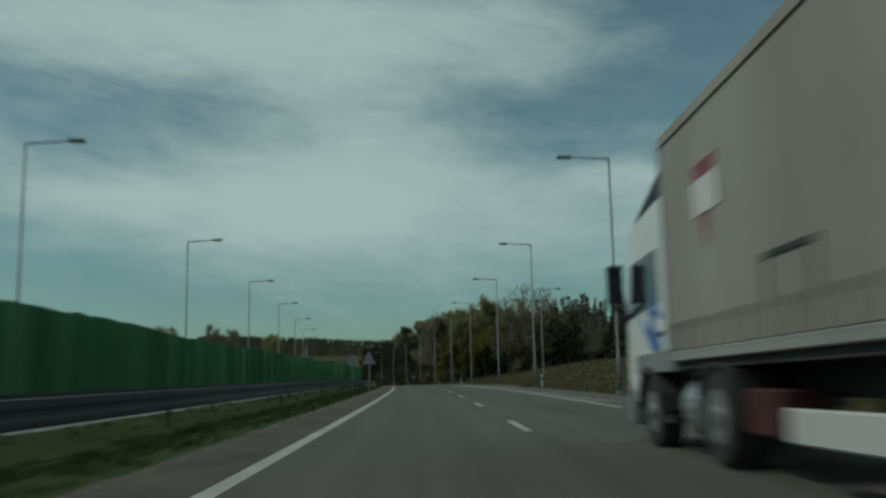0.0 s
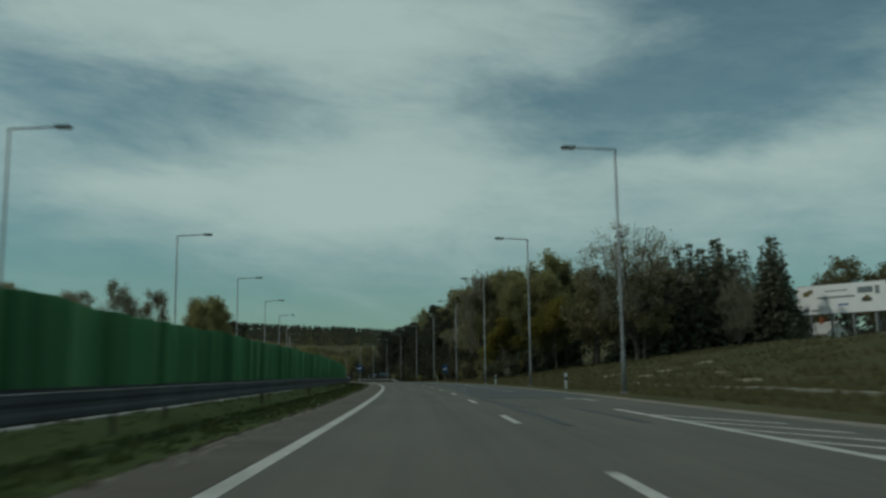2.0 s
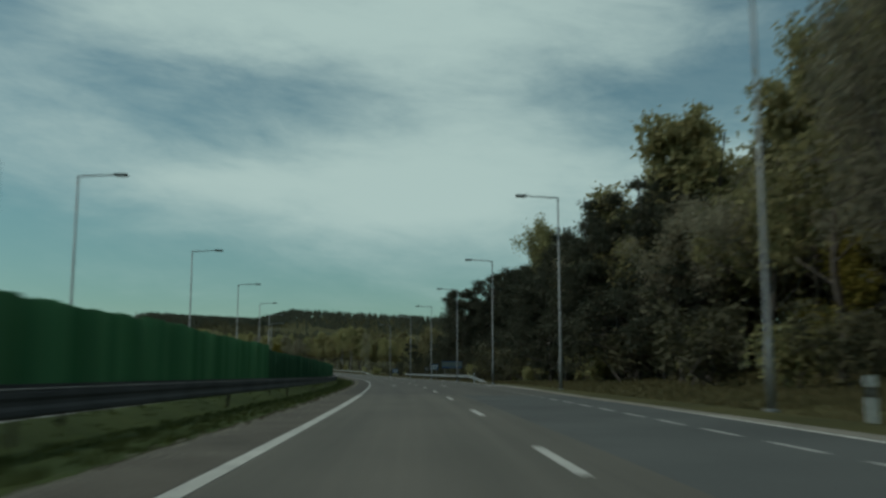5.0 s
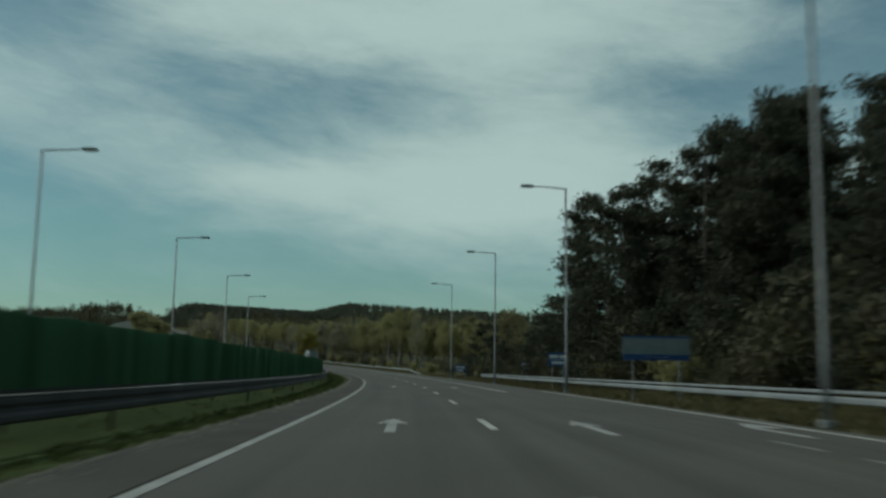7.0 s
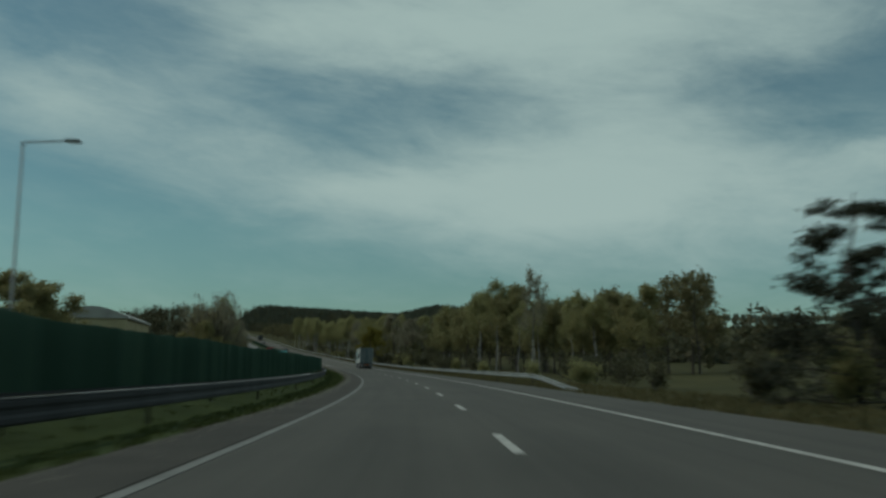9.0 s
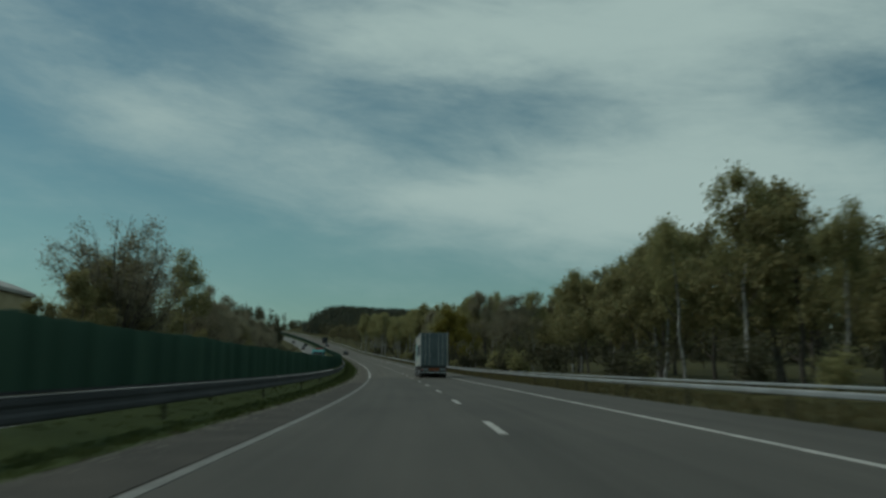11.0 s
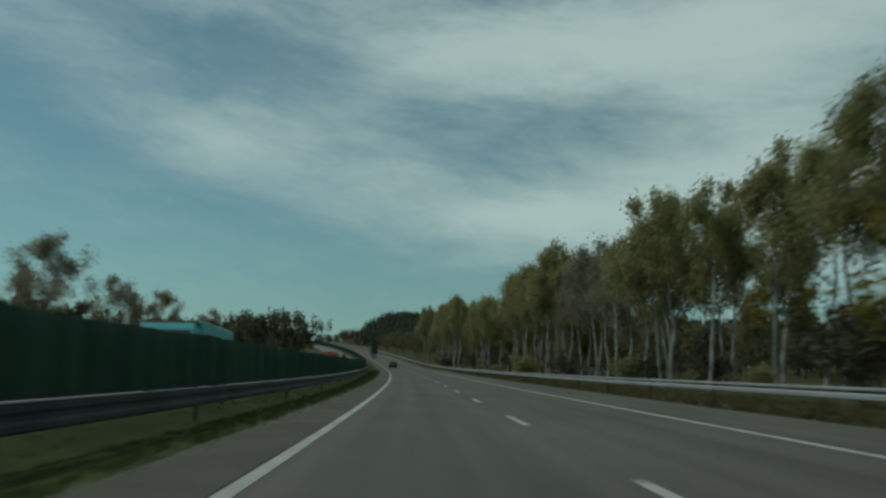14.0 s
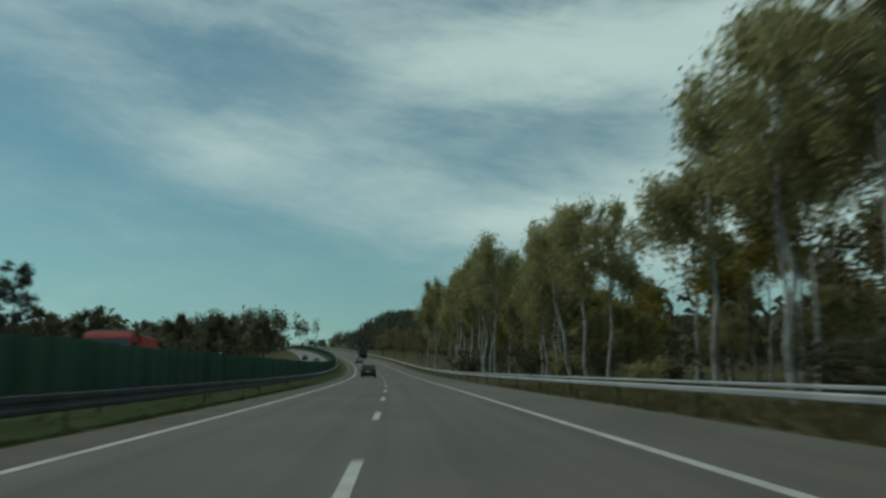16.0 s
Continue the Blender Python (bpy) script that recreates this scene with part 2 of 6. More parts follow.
ASPHALT_OLD = surface("shoulder_asphalt", (0.12, 0.12, 0.115), (0.18, 0.18, 0.17), 0.8, 0.85, bump=0.3, grain=30, blotch=0.7, spec=0.2)
PAINT = surface("road_paint", (0.22, 0.218, 0.200), (0.47, 0.46, 0.425), 2.5, 0.75, bump=0.2, grain=40, blotch=0.6)
PAINT_WORN = surface("worn_road_paint", (0.14, 0.142, 0.135), (0.36, 0.36, 0.34), 3.5, 0.8, bump=0.2, grain=40, blotch=0.8)
PAINT_FAINT = surface("faint_road_paint", (0.085, 0.085, 0.080), (0.235, 0.235, 0.22), 3.5, 0.85, bump=0.2, grain=40, blotch=0.8)
SOIL = surface("dark_soil", (0.026, 0.025, 0.015), (0.058, 0.052, 0.032), 0.9, 0.95, bump=0.7, grain=22, blotch=0.9, spec=0.1)
TAR = surface("tar", (0.018, 0.019, 0.02), (0.03, 0.031, 0.032), 2.0, 0.6, bump=0.2, grain=30)
GRASS = surface("verge_grass", (0.030, 0.032, 0.012), (0.078, 0.071, 0.029), 0.22, 0.95, bump=0.8, grain=9, blotch=0.9, spec=0.1)
GUTTER = surface("weathered_concrete", (0.13, 0.125, 0.10), (0.25, 0.24, 0.20), 0.5, 0.9, bump=0.4, grain=14, blotch=0.9, spec=0.15)
SAND = surface("dry_sand", (0.13, 0.115, 0.075), (0.26, 0.235, 0.165), 0.4, 0.95, bump=0.6, grain=16, blotch=0.7, spec=0.1)
TURF = surface("median_turf", (0.021, 0.034, 0.009), (0.054, 0.070, 0.021), 0.35, 0.95, bump=0.7, grain=11, blotch=0.8, spec=0.1)
GRAVEL = surface("gravel", (0.12, 0.112, 0.094), (0.24, 0.225, 0.19), 1.2, 0.95, bump=0.7, grain=35, blotch=0.9, spec=0.1)
STEEL = surface("galvanised_steel", (0.30, 0.31, 0.31), (0.47, 0.48, 0.48), 0.7, 0.5, metal=0.6, bump=0.06, grain=20)
# near-black steel: the shade on the median rail's face is in the tone
STEEL_DARK = surface("shade_dark_steel", (0.024, 0.026, 0.032), (0.054, 0.056, 0.064), 0.7, 0.8, metal=0.0, bump=0.06, grain=20)
# paler steel: sky light on the rail's top edge is in the tone
STEEL_MID = surface("skylit_steel_edge", (0.12, 0.122, 0.128), (0.21, 0.213, 0.22), 0.7, 0.7, metal=0.1, bump=0.06, grain=20)
POST_RUST = surface("rusty_post", (0.045, 0.042, 0.028), (0.085, 0.075, 0.048), 2.0, 0.9, bump=0.2, grain=30)
POLE = surface("pole_steel", (0.17, 0.18, 0.18), (0.27, 0.28, 0.28), 0.8, 0.6, metal=0.2, bump=0.04, grain=20)
LAMP_GREY = surface("lamp_housing", (0.16, 0.17, 0.17), (0.24, 0.25, 0.25), 2.0, 0.5, bump=0.02)
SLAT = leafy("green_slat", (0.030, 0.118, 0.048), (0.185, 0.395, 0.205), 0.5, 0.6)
# darker copies of the slat green, with shade past the bend put into them
SLAT_MID = leafy("part_shaded_green_slat", (0.020, 0.064, 0.034), (0.085, 0.180, 0.095), 0.35, 0.6)
SLAT_DARK = leafy("shaded_green_slat", (0.031, 0.072, 0.050), (0.096, 0.164, 0.118), 0.38, 0.5)
BARK = surface("bark", (0.045, 0.038, 0.030), (0.11, 0.095, 0.080), 3.0, 0.95, bump=0.6, grain=25, local=True)
BIRCH = surface("birch_bark", (0.075, 0.072, 0.066), (0.46, 0.445, 0.41), 1.6, 0.85, bump=0.3, grain=14, stretch=(1, 1, 0.7), local=True, blotch=0.5)
LEAF_BROAD = leafy("spring_leaf", (0.185, 0.172, 0.082), (0.31, 0.285, 0.135), 0.5)
LEAF_MID = leafy("mid_leaf", (0.125, 0.114, 0.058), (0.215, 0.192, 0.098), 0.42)
LEAF_FAR = leafy("far_leaf", (0.050, 0.050, 0.029), (0.112, 0.104, 0.056), 0.25)
LEAF_BUD = leafy("budding_twig", (0.185, 0.172, 0.120), (0.320, 0.292, 0.198), 0.46)
LEAF_BIRCH = leafy("birch_leaf", (0.205, 0.200, 0.092), (0.345, 0.325, 0.150), 0.58)
LEAF_GOLD = leafy("golden_leaf", (0.15, 0.13, 0.022), (0.26, 0.22, 0.05), 0.35)
NEEDLE = leafy("conifer_needle", (0.078, 0.086, 0.058), (0.150, 0.154, 0.102), 0.35)
NEEDLE_FAR = leafy("far_conifer_needle", (0.050, 0.058, 0.040), (0.105, 0.110, 0.072), 0.3)
NEEDLE_PINE = leafy("pine_needle", (0.040, 0.044, 0.029), (0.074, 0.077, 0.050), 0.35)
BLADE = leafy("grass_blade", (0.036, 0.050, 0.015), (0.088, 0.102, 0.034), 0.4)
BLADE_DRY = leafy("dry_grass_blade", (0.066, 0.060, 0.026), (0.165, 0.140, 0.066), 0.4)
WHITE = surface("white_lacquer", (0.58, 0.58, 0.56), (0.74, 0.74, 0.72), 1.2, 0.35, bump=0.02, local=True)
CURTAIN = surface("trailer_curtain", (0.25, 0.233, 0.195), (0.37, 0.348, 0.30), 0.6, 0.65, bump=0.12, grain=8, stretch=(1, 1, 0.35), local=True)
BOX_GREY = surface("container_paint", (0.48, 0.48, 0.45), (0.61, 0.61, 0.575), 0.7, 0.5, bump=0.03, grain=12, stretch=(1, 1, 0.3), local=True)
BOX_DOOR = surface("container_door", (0.075, 0.098, 0.100), (0.135, 0.165, 0.168), 0.9, 0.55, bump=0.05, grain=14, local=True)
TURQUOISE = surface("turquoise_lacquer", (0.10, 0.40, 0.40), (0.15, 0.50, 0.49), 1.0, 0.35, bump=0.01, local=True)
BLACK = surface("black_plastic", (0.010, 0.010, 0.011), (0.028, 0.028, 0.030), 2.0, 0.6, bump=0.05, local=True)
CHASSIS = surface("chassis_black", (0.020, 0.020, 0.020), (0.055, 0.052, 0.048), 1.5, 0.7, bump=0.1, local=True)
RUBBER = surface("tyre_rubber", (0.022, 0.021, 0.020), (0.052, 0.049, 0.045), 4.0, 0.85, bump=0.2, local=True)
ALLOY = surface("wheel_metal", (0.30, 0.30, 0.30), (0.50, 0.50, 0.50), 4.0, 0.4, metal=0.7, bump=0.04, local=True)
RED = surface("red_paint", (0.26, 0.030, 0.022), (0.40, 0.055, 0.040), 1.2, 0.5, bump=0.03, local=True)
RED_OXIDE = surface("red_oxide_paint", (0.17, 0.050, 0.020), (0.28, 0.090, 0.034), 1.2, 0.6, bump=0.05, local=True)
MAROON = surface("faded_maroon_print", (0.16, 0.035, 0.055), (0.24, 0.06, 0.085), 1.6, 0.6, bump=0.02, local=True)
MAROON_DARK = surface("dark_red_paint", (0.05, 0.012, 0.012), (0.10, 0.025, 0.022), 1.5, 0.6, bump=0.05, local=True)
BLUE = surface("blue_sign_face", (0.016, 0.050, 0.155), (0.027, 0.078, 0.21), 1.5, 0.45, bump=0.01, local=True)
BLUE_PRINT = surface("blue_print", (0.05, 0.13, 0.33), (0.09, 0.19, 0.42), 1.5, 0.45, bump=0.01, local=True)
INK = surface("dark_print", (0.022, 0.028, 0.04), (0.05, 0.058, 0.075), 1.5, 0.5, bump=0.01, local=True)
# white notice board greyed down: its backlit shade is put into the colour
NOTICE_FACE = surface("notice_face", (0.13, 0.16, 0.165), (0.20, 0.235, 0.24), 1.2, 0.6, bump=0.02, local=True)
SIGN_BACK = surface("sign_back_grey", (0.17, 0.18, 0.18), (0.25, 0.26, 0.26), 1.5, 0.6, bump=0.02, local=True)
PLASTER = surface("white_plaster", (0.80, 0.79, 0.76), (0.88, 0.87, 0.85), 0.7, 0.85, bump=0.1, local=True)
ROOF = surface("roof_sheet", (0.26, 0.25, 0.235), (0.37, 0.36, 0.335), 0.5, 0.6, bump=0.1, local=True)
YELLOW_WALL = surface("pale_yellow_wall", (0.34, 0.29, 0.17), (0.44, 0.38, 0.24), 0.5, 0.8, bump=0.1, local=True)
GLASS = glassy("dark_glass")
CAR_DARK = surface("dark_car_paint", (0.012, 0.014, 0.018), (0.026, 0.029, 0.034), 1.0, 0.3, bump=0.0, local=True)
CAR_SILVER = surface("silver_car_paint", (0.25, 0.26, 0.27), (0.36, 0.37, 0.38), 1.0, 0.35, metal=0.3, bump=0.0, local=True)
LAMP_RED = glassy("tail_lamp_red", (0.35, 0.01, 0.01), 0.2)
LAMP_CLEAR = glassy("lamp_clear", (0.5, 0.5, 0.5), 0.1)


# ---- building helpers ----
def mesh_of(name, verts, faces, mat, smooth=False):
    me = bpy.data.meshes.new(name)
    me.from_pydata([tuple(v) for v in verts], [], [tuple(f) for f in faces])
    me.materials.append(mat)
    if smooth:
        me.shade_smooth()
    me.update()
    return me


def part(name, bm, mat, parent=None, label="", smooth=False):
    """Links a bmesh, a mesh or (verts, faces) as one mesh object under a thing or a part."""
    if isinstance(bm, bmesh.types.BMesh):
        me = bpy.data.meshes.new(name)
        bmesh.ops.recalc_face_normals(bm, faces=bm.faces)
        bm.to_mesh(me)
        bm.free()
        me.materials.append(mat)
        if smooth:
            me.shade_smooth()
    elif isinstance(bm, tuple):
        me = mesh_of(name, bm[0], bm[1], mat, smooth)
    else:
        me = bm
    ob = new(name, me)
    ob.parent = parent
    if label:
        tagged(ob, label)
    return ob


def thing(name, m, label, category, group="", kind=""):
    ob = new(name)
    ob.empty_display_size = 0.3
    ob.matrix_basis = m
    return tagged(ob, label, category, group, kind)


def box(x0, x1, y0, y1, z0, z1, bevel=0.0, seg=1):
    bm = bmesh.new()
    bmesh.ops.create_cube(bm, size=1)
    for v in bm.verts:
        v.co = Vector(((x0 + x1) / 2 + v.co.x * (x1 - x0), (y0 + y1) / 2 + v.co.y * (y1 - y0), (z0 + z1) / 2 + v.co.z * (z1 - z0)))
    if bevel:
        bmesh.ops.bevel(bm, geom=bm.edges[:], offset=bevel, segments=seg, affect="EDGES")
    return bm


def prism(outline, y0, y1, axis="y", bevel=0.0):
    """An outline (pairs) pushed along an axis: y: pairs are (x, z); x: (y, z); z: (x, y)."""
    bm = bmesh.new()

    def put(p, t):
        return {"y": (p[0], t, p[1]), "x": (t, p[0], p[1]), "z": (p[0], p[1], t)}[axis]
    a = [bm.verts.new(put(p, y0)) for p in outline]
    b = [bm.verts.new(put(p, y1)) for p in outline]
    bm.faces.new(a)
    bm.faces.new(b[::-1])
    for i in range(len(a)):
        j = (i + 1) % len(a)
        bm.faces.new((a[i], b[i], b[j], a[j]))
    if bevel:
        bmesh.ops.bevel(bm, geom=bm.edges[:], offset=bevel, segments=2, affect="EDGES")
    return bm


def drum(r, x0, x1, n=24, bevel=0.0, centre=(0, 0), axis="x"):
    """A round body along x (a wheel, a tank), or along z or y."""
    out = [(centre[0] + r * math.cos(2 * math.pi * i / n), centre[1] + r * math.sin(2 * math.pi * i / n)) for i in range(n)]
    bm = prism(out, x0, x1, axis)
    if bevel:
        rim = [e for e in bm.edges if len(e.link_faces) == 2 and any(len(f.verts) > 4 for f in e.link_faces)]
        bmesh.ops.bevel(bm, geom=rim, offset=bevel, segments=2, affect="EDGES")
    return bm


def tube(pts, radii, n=6):
    verts, faces = [], []
    pts = [Vector(p) for p in pts]
    for i, p in enumerate(pts):
        d = (pts[min(i + 1, len(pts) - 1)] - pts[max(i - 1, 0)]).normalized()
        u = d.cross(Vector((0.31, 0.95, 0.1))).normalized()
        w = d.cross(u)
        for k in range(n):
            q = 2 * math.pi * k / n
            verts.append(p + (u * math.cos(q) + w * math.sin(q)) * radii[i])
    for i in range(len(pts) - 1):
        for k in range(n):
            faces.append((i * n + k, i * n + (k + 1) % n, (i + 1) * n + (k + 1) % n, (i + 1) * n + k))
    faces.append(tuple(range(n))[::-1])
    faces.append(tuple(range((len(pts) - 1) * n, len(pts) * n)))
    return verts, faces


def gather(pieces):
    verts, faces = [], []
    for v, f in pieces:
        o = len(verts)
        verts += list(v)
        faces += [tuple(i + o for i in q) for q in f]
    return verts, faces


def sweep(outline, s0, s1, stride=4.0, closed=False, follow=None, left=False):
    """An outline of (a, z) pairs carried along the road; follow(s) shifts it sideways."""
    n = max(2, int(round((s1 - s0) / stride)) + 1)
    ss = np.linspace(s0, s1, n)
    verts, faces, k = [], [], len(outline)
    for s in ss:
        off = follow(s) if follow else 0.0
        dz = drop(s) if left else 0.0
        for a, z in outline:
            verts.append(spot(s, a + off, z + dz))
    for i in range(n - 1):
        for j in range(k if closed else k - 1):
            q = (j + 1) % k
            faces.append((i * k + j, i * k + q, (i + 1) * k + q, (i + 1) * k + j))
    if closed:
        faces.append(tuple(range(k))[::-1])
        faces.append(tuple(range((n - 1) * k, n * k)))
    return verts, faces


# ---- ground ----
RIDGE = [(-356, 964, 49), (-325, 975, 47), (-300, 1120, 52), (-319, 1320, 77), (-87, 1358, 66), (208, 1334, 61), (520, 1250, 52), (900, 1100, 48)]


LEFT_HILL = [(-370, 862, 40), (-480, 830, 33), (-700, 760, 30)]


def ridge_height(x, y):
    return np.maximum(crest(x, y, RIDGE, 130.0), crest(x, y, LEFT_HILL, 70.0))


def crest(x, y, RIDGE, width):
    best = np.full(np.shape(x), -50.0)
    for (x0, y0, h0), (x1, y1, h1) in zip(RIDGE[:-1], RIDGE[1:]):
        dx, dy = x1 - x0, y1 - y0
        q = np.clip(((x - x0) * dx + (y - y0) * dy) / (dx * dx + dy * dy), 0, 1)
        d = np.hypot(x - x0 - q * dx, y - y0 - q * dy)
        best = np.maximum(best, (h0 + q * (h1 - h0)) * np.exp(-(d / width) ** 2))
    return best


def lift(s, a):
    """Height of the land above the asphalt, from place along and across the road."""
    out = np.zeros(np.shape(a))
    bank = step01(s, 35, 80) * (1 - step01(s, 210, 262))
    out = out + bank * (1.87 * step01(a, 13, 32) + 0.23 * step01(a, 8.6, 13))
    out = out + 1.8 * step01(a, 22, 42) * step01(s, 66, 104) * (1 - step01(s, 146, 178))
    out = out + (1 - bank) * 1.5 * step01(a, 14, 50) * step01(s, 200, 300) * (1 - step01(s, 360, 440))
    out = out + 2.5 * step01(-a, 14, 60) * (1 - step01(s, 400, 560))
    out = out - 0.07 - 0.10 * step01(a, 8.3, 9.6) * (1 - bank)
    out = out - LEFT_DROP * step01(s, 170, 250) * step01(-a, 1.1, 2.4)
    hump = (0.66 + 0.34 * step01(s, 165, 215)) * (1 - 0.6 * step01(s, 360, 380) * (1 - step01(s, 398, 420)))
    out = out + 0.26 * hump * step01(-a, 2.9, 3.6) * step01(-a, 4.7 - 0.35 * step01(s, 170, 250), 4.0)
    out = out + 2.0 * step01(a, 46, 58) * step01(s, 150, 172) * (1 - step01(s, 214, 236))
    out = out + 0.12 * np.sin(s * 0.31 + a * 0.7) * step01(np.abs(a - 3.6), 7, 20)
    return out


def ground_point(s, a):
    """World place of the land at (s, a); far from the road the columns run parallel."""
    h = np.interp(s, SV, HEAD)
    near = np.clip(a, -150, 150)
    rest = a - near
    mean = radians(16)
    x = np.interp(s, SV, RX) + np.cos(h) * near + np.cos(mean) * rest
    y = np.interp(s, SV, RY) + np.sin(h) * near + np.sin(mean) * rest
    past = np.maximum(s - 1250, 0) - np.maximum(-120 - s, 0)
    x, y = x - np.sin(radians(28)) * past, y + np.cos(radians(28)) * past
    z = np.interp(s, SV, RZ) + lift(s, a)
    rz = ridge_height(x, y)
    far = step01(np.abs(a - 3.6), 13, 42)
    z = np.where(rz > z, z + (rz - z) * far, z)
    return x, y, z


def build_ground():
    ss = np.concatenate([[-2500, -1200, -500, -240], np.arange(-120, 700, 4.0), np.arange(700, 1251, 10.0), [1330, 1500, 1800, 2300, 3200]])
    aa = np.array([-2600, -1500, -900, -600, -420, -300, -220, -150, -110, -80, -60, -46, -36, -28, -22, -18, -15, -12.6, -11.4, -11.0, -5.6, -5.2, -4.7, -4.4, -4.0, -3.6, -3.2, -2.8, -2.4, -1.7, -1.1, -0.9,
                   3, 8.0, 8.35, 9, 9.8, 11, 13, 15, 18, 21, 25, 30, 36, 42, 50, 60, 75, 95, 120, 150, 200, 270, 360, 500, 750, 1200, 2400])
    S2, A2 = np.meshgrid(ss, aa, indexing="ij")
    X, Y, Z = ground_point(S2, A2)
    verts = np.stack([X, Y, Z], -1).reshape(-1, 3).tolist()
    n = len(aa)
    faces = [(i * n + j, i * n + j + 1, (i + 1) * n + j + 1, (i + 1) * n + j) for i in range(len(ss) - 1) for j in range(n - 1)]
    ob = part("ground", (verts, faces), GRASS, smooth=True)
    ob.data.materials.append(TURF)
    for i, q in enumerate(ob.data.polygons):
        if -5.5 < aa[i % (n - 1)] < -1.2:
            q.material_index = 1
    tagged(ob, "patchy spring grass beside the motorway", "ground", kind="structure")


build_ground()


def land(s, a):
    x, y, z = ground_point(np.float64(s), np.float64(a))
    return Vector((float(x), float(y), float(z)))


def plant(s, a, turn=0.0, size=1.0, wide=1.0, sink=0.05):
    return Matrix.Translation(land(s, a) - Vector((0, 0, sink))) @ pose(0, 0, 0, 0, 0, turn) @ Matrix.Diagonal((size * wide, size * wide, size, 1))

# ---- carriageways ----
def carriageway(s0, s1, mat, label):
    outline = [(-1.1, -0.30), (-1.1, -0.012), (-0.95, 0.0), (0.6, 0.0), (2.2, 0.0), (3.8, 0.0), (5.4, 0.0), (7.0, 0.0), (8.15, 0.0), (8.3, -0.015), (8.3, -0.30)]
    ob = part("road", sweep(outline, s0, s1, 4.0, closed=True), mat)
    me, k = ob.data, len(outline)
    n = len(me.vertices) // k
    uv = me.uv_layers.new(name="UVMap")
    for lp in me.loops:
        i, j = divmod(lp.vertex_index, k)
        uv.data[lp.index].uv = (outline[j][0], s0 + (s1 - s0) * i / (n - 1))
    return tagged(ob, label, "road", kind="structure")


road = carriageway(-110, 205, ASPHALT, "worn grey asphalt carriageway of a motorway")
carriageway(205, 458, ASPHALT_NEW, "newer darker asphalt stretch of the motorway")
carriageway(458, 1240, ASPHALT, "worn grey asphalt carriageway climbing a rise")
def nearer(s):
    """The oncoming carriageway comes a little closer farther on."""
    return 0.43 * float(step01(s, 170, 250))


opposite = part("road", sweep([(-11.1, -0.30), (-11.1, 0.0), (-4.82, 0.0), (-4.82, -0.30)], -110, 1240, 5.0, closed=True, left=True, follow=nearer), ASPHALT_OLD)
tagged(opposite, "pale asphalt of the oncoming carriageway", "road", kind="structure")
for name, a0, a1, label in (("gravel_strip", -1.26, -1.06, "thin pale gravel edge beside the asphalt"), ("gravel_strip", 8.22, 8.48, "grey gravel strip beside the asphalt")):
    g = part(name, sweep([(a0, -0.25), (a0 + 0.06, -0.06), ((a0 + a1) / 2, -0.045), (a1 - 0.05, -0.05), (a1, -0.25)], -110, 1240, 4.0, closed=True), GRAVEL)
    tagged(g, label, name.split("_")[0], kind="structure")


def narrowing(s):
    """The joining lane's verge comes nearer for a stretch."""
    return -1.05 * float(step01(s, 62, 88) * (1 - step01(s, 198, 232)))


g = part("gravel_strip", sweep([(8.25, -0.02), (8.29, 0.012), (8.5, 0.016), (8.66, 0.01), (8.7, -0.25)], 62, 232, 2.0, closed=True, follow=narrowing), GRAVEL)
tagged(g, "pale gravel edge of the joining lane", "gravel", kind="structure")
g = part("verge", sweep([(8.64, -0.2), (8.67, 0.014), (9.2, 0.05), (9.9, 0.02), (10.2, -0.2)], 62, 232, 2.0, closed=True, follow=narrowing), GRASS)
tagged(g, "low grass verge beside the joining lane", "ground", kind="structure")


def stripe(name, a, s0, s1, width, stride=4.0, follow=None, left=False, parent=road, mat=PAINT):
    h = 0.006
    return part(name, sweep([(a - width / 2, 0.001), (a - width / 2, h), (a + width / 2, h), (a + width / 2, 0.001)], s0, s1, stride, closed=True, follow=follow, left=left), mat, parent)


stripe("shoulder", -0.58, -110, 205, 0.96, mat=SHOULDER)
stripe("shoulder", -0.58, 205, 442, 0.96, mat=SHOULDER_DARK)
stripe("shoulder", -0.58, 442, 1240, 0.96, mat=SHOULDER)
stripe("edge_line", 0.0, -110, 205, 0.17)
stripe("edge_line", 0.0, 205, 310, 0.115, mat=PAINT_WORN)
stripe("edge_line", 0.0, 310, 458, 0.115, mat=PAINT_FAINT)
stripe("edge_line", 0.0, 458, 1240, 0.14)
stripe("edge_line", -10.7, -110, 1240, 0.14, left=True, follow=nearer, parent=opposite)
stripe("edge_line", -5.06, -110, 1240, 0.12, left=True, follow=nearer, parent=opposite, mat=PAINT_WORN)
stripe("edge_line", 5.86, 281, 1240, 0.13)
stripe("edge_line", 5.45, 20, 86, 0.14, follow=lambda s: 0.06 + 0.32 * step01(s, 70, 44))
stripe("edge_line", 6.87, 139, 284, 0.11, follow=lambda s: 0.93 * step01(s, 165, 225))
DASH = 2.75
DASH_AT = 5.59
for i in range(-10, 32):
    stripe("lane_dash", W, DASH_AT + i * 9.8 - DASH, DASH_AT + i * 9.8, 0.115, 3.0)
DASH_AT2 = 331.13
for i in range(-1, 80):
    stripe("lane_dash", W, DASH_AT2 + i * 9.8 - DASH, DASH_AT2 + i * 9.8, 0.115, 3.0)
for i in range(-10, 120):
    stripe("lane_dash", -7.95, i * 9.8, i * 9.8 + 2.6, 0.11, 3.0, left=True, follow=nearer, parent=opposite)
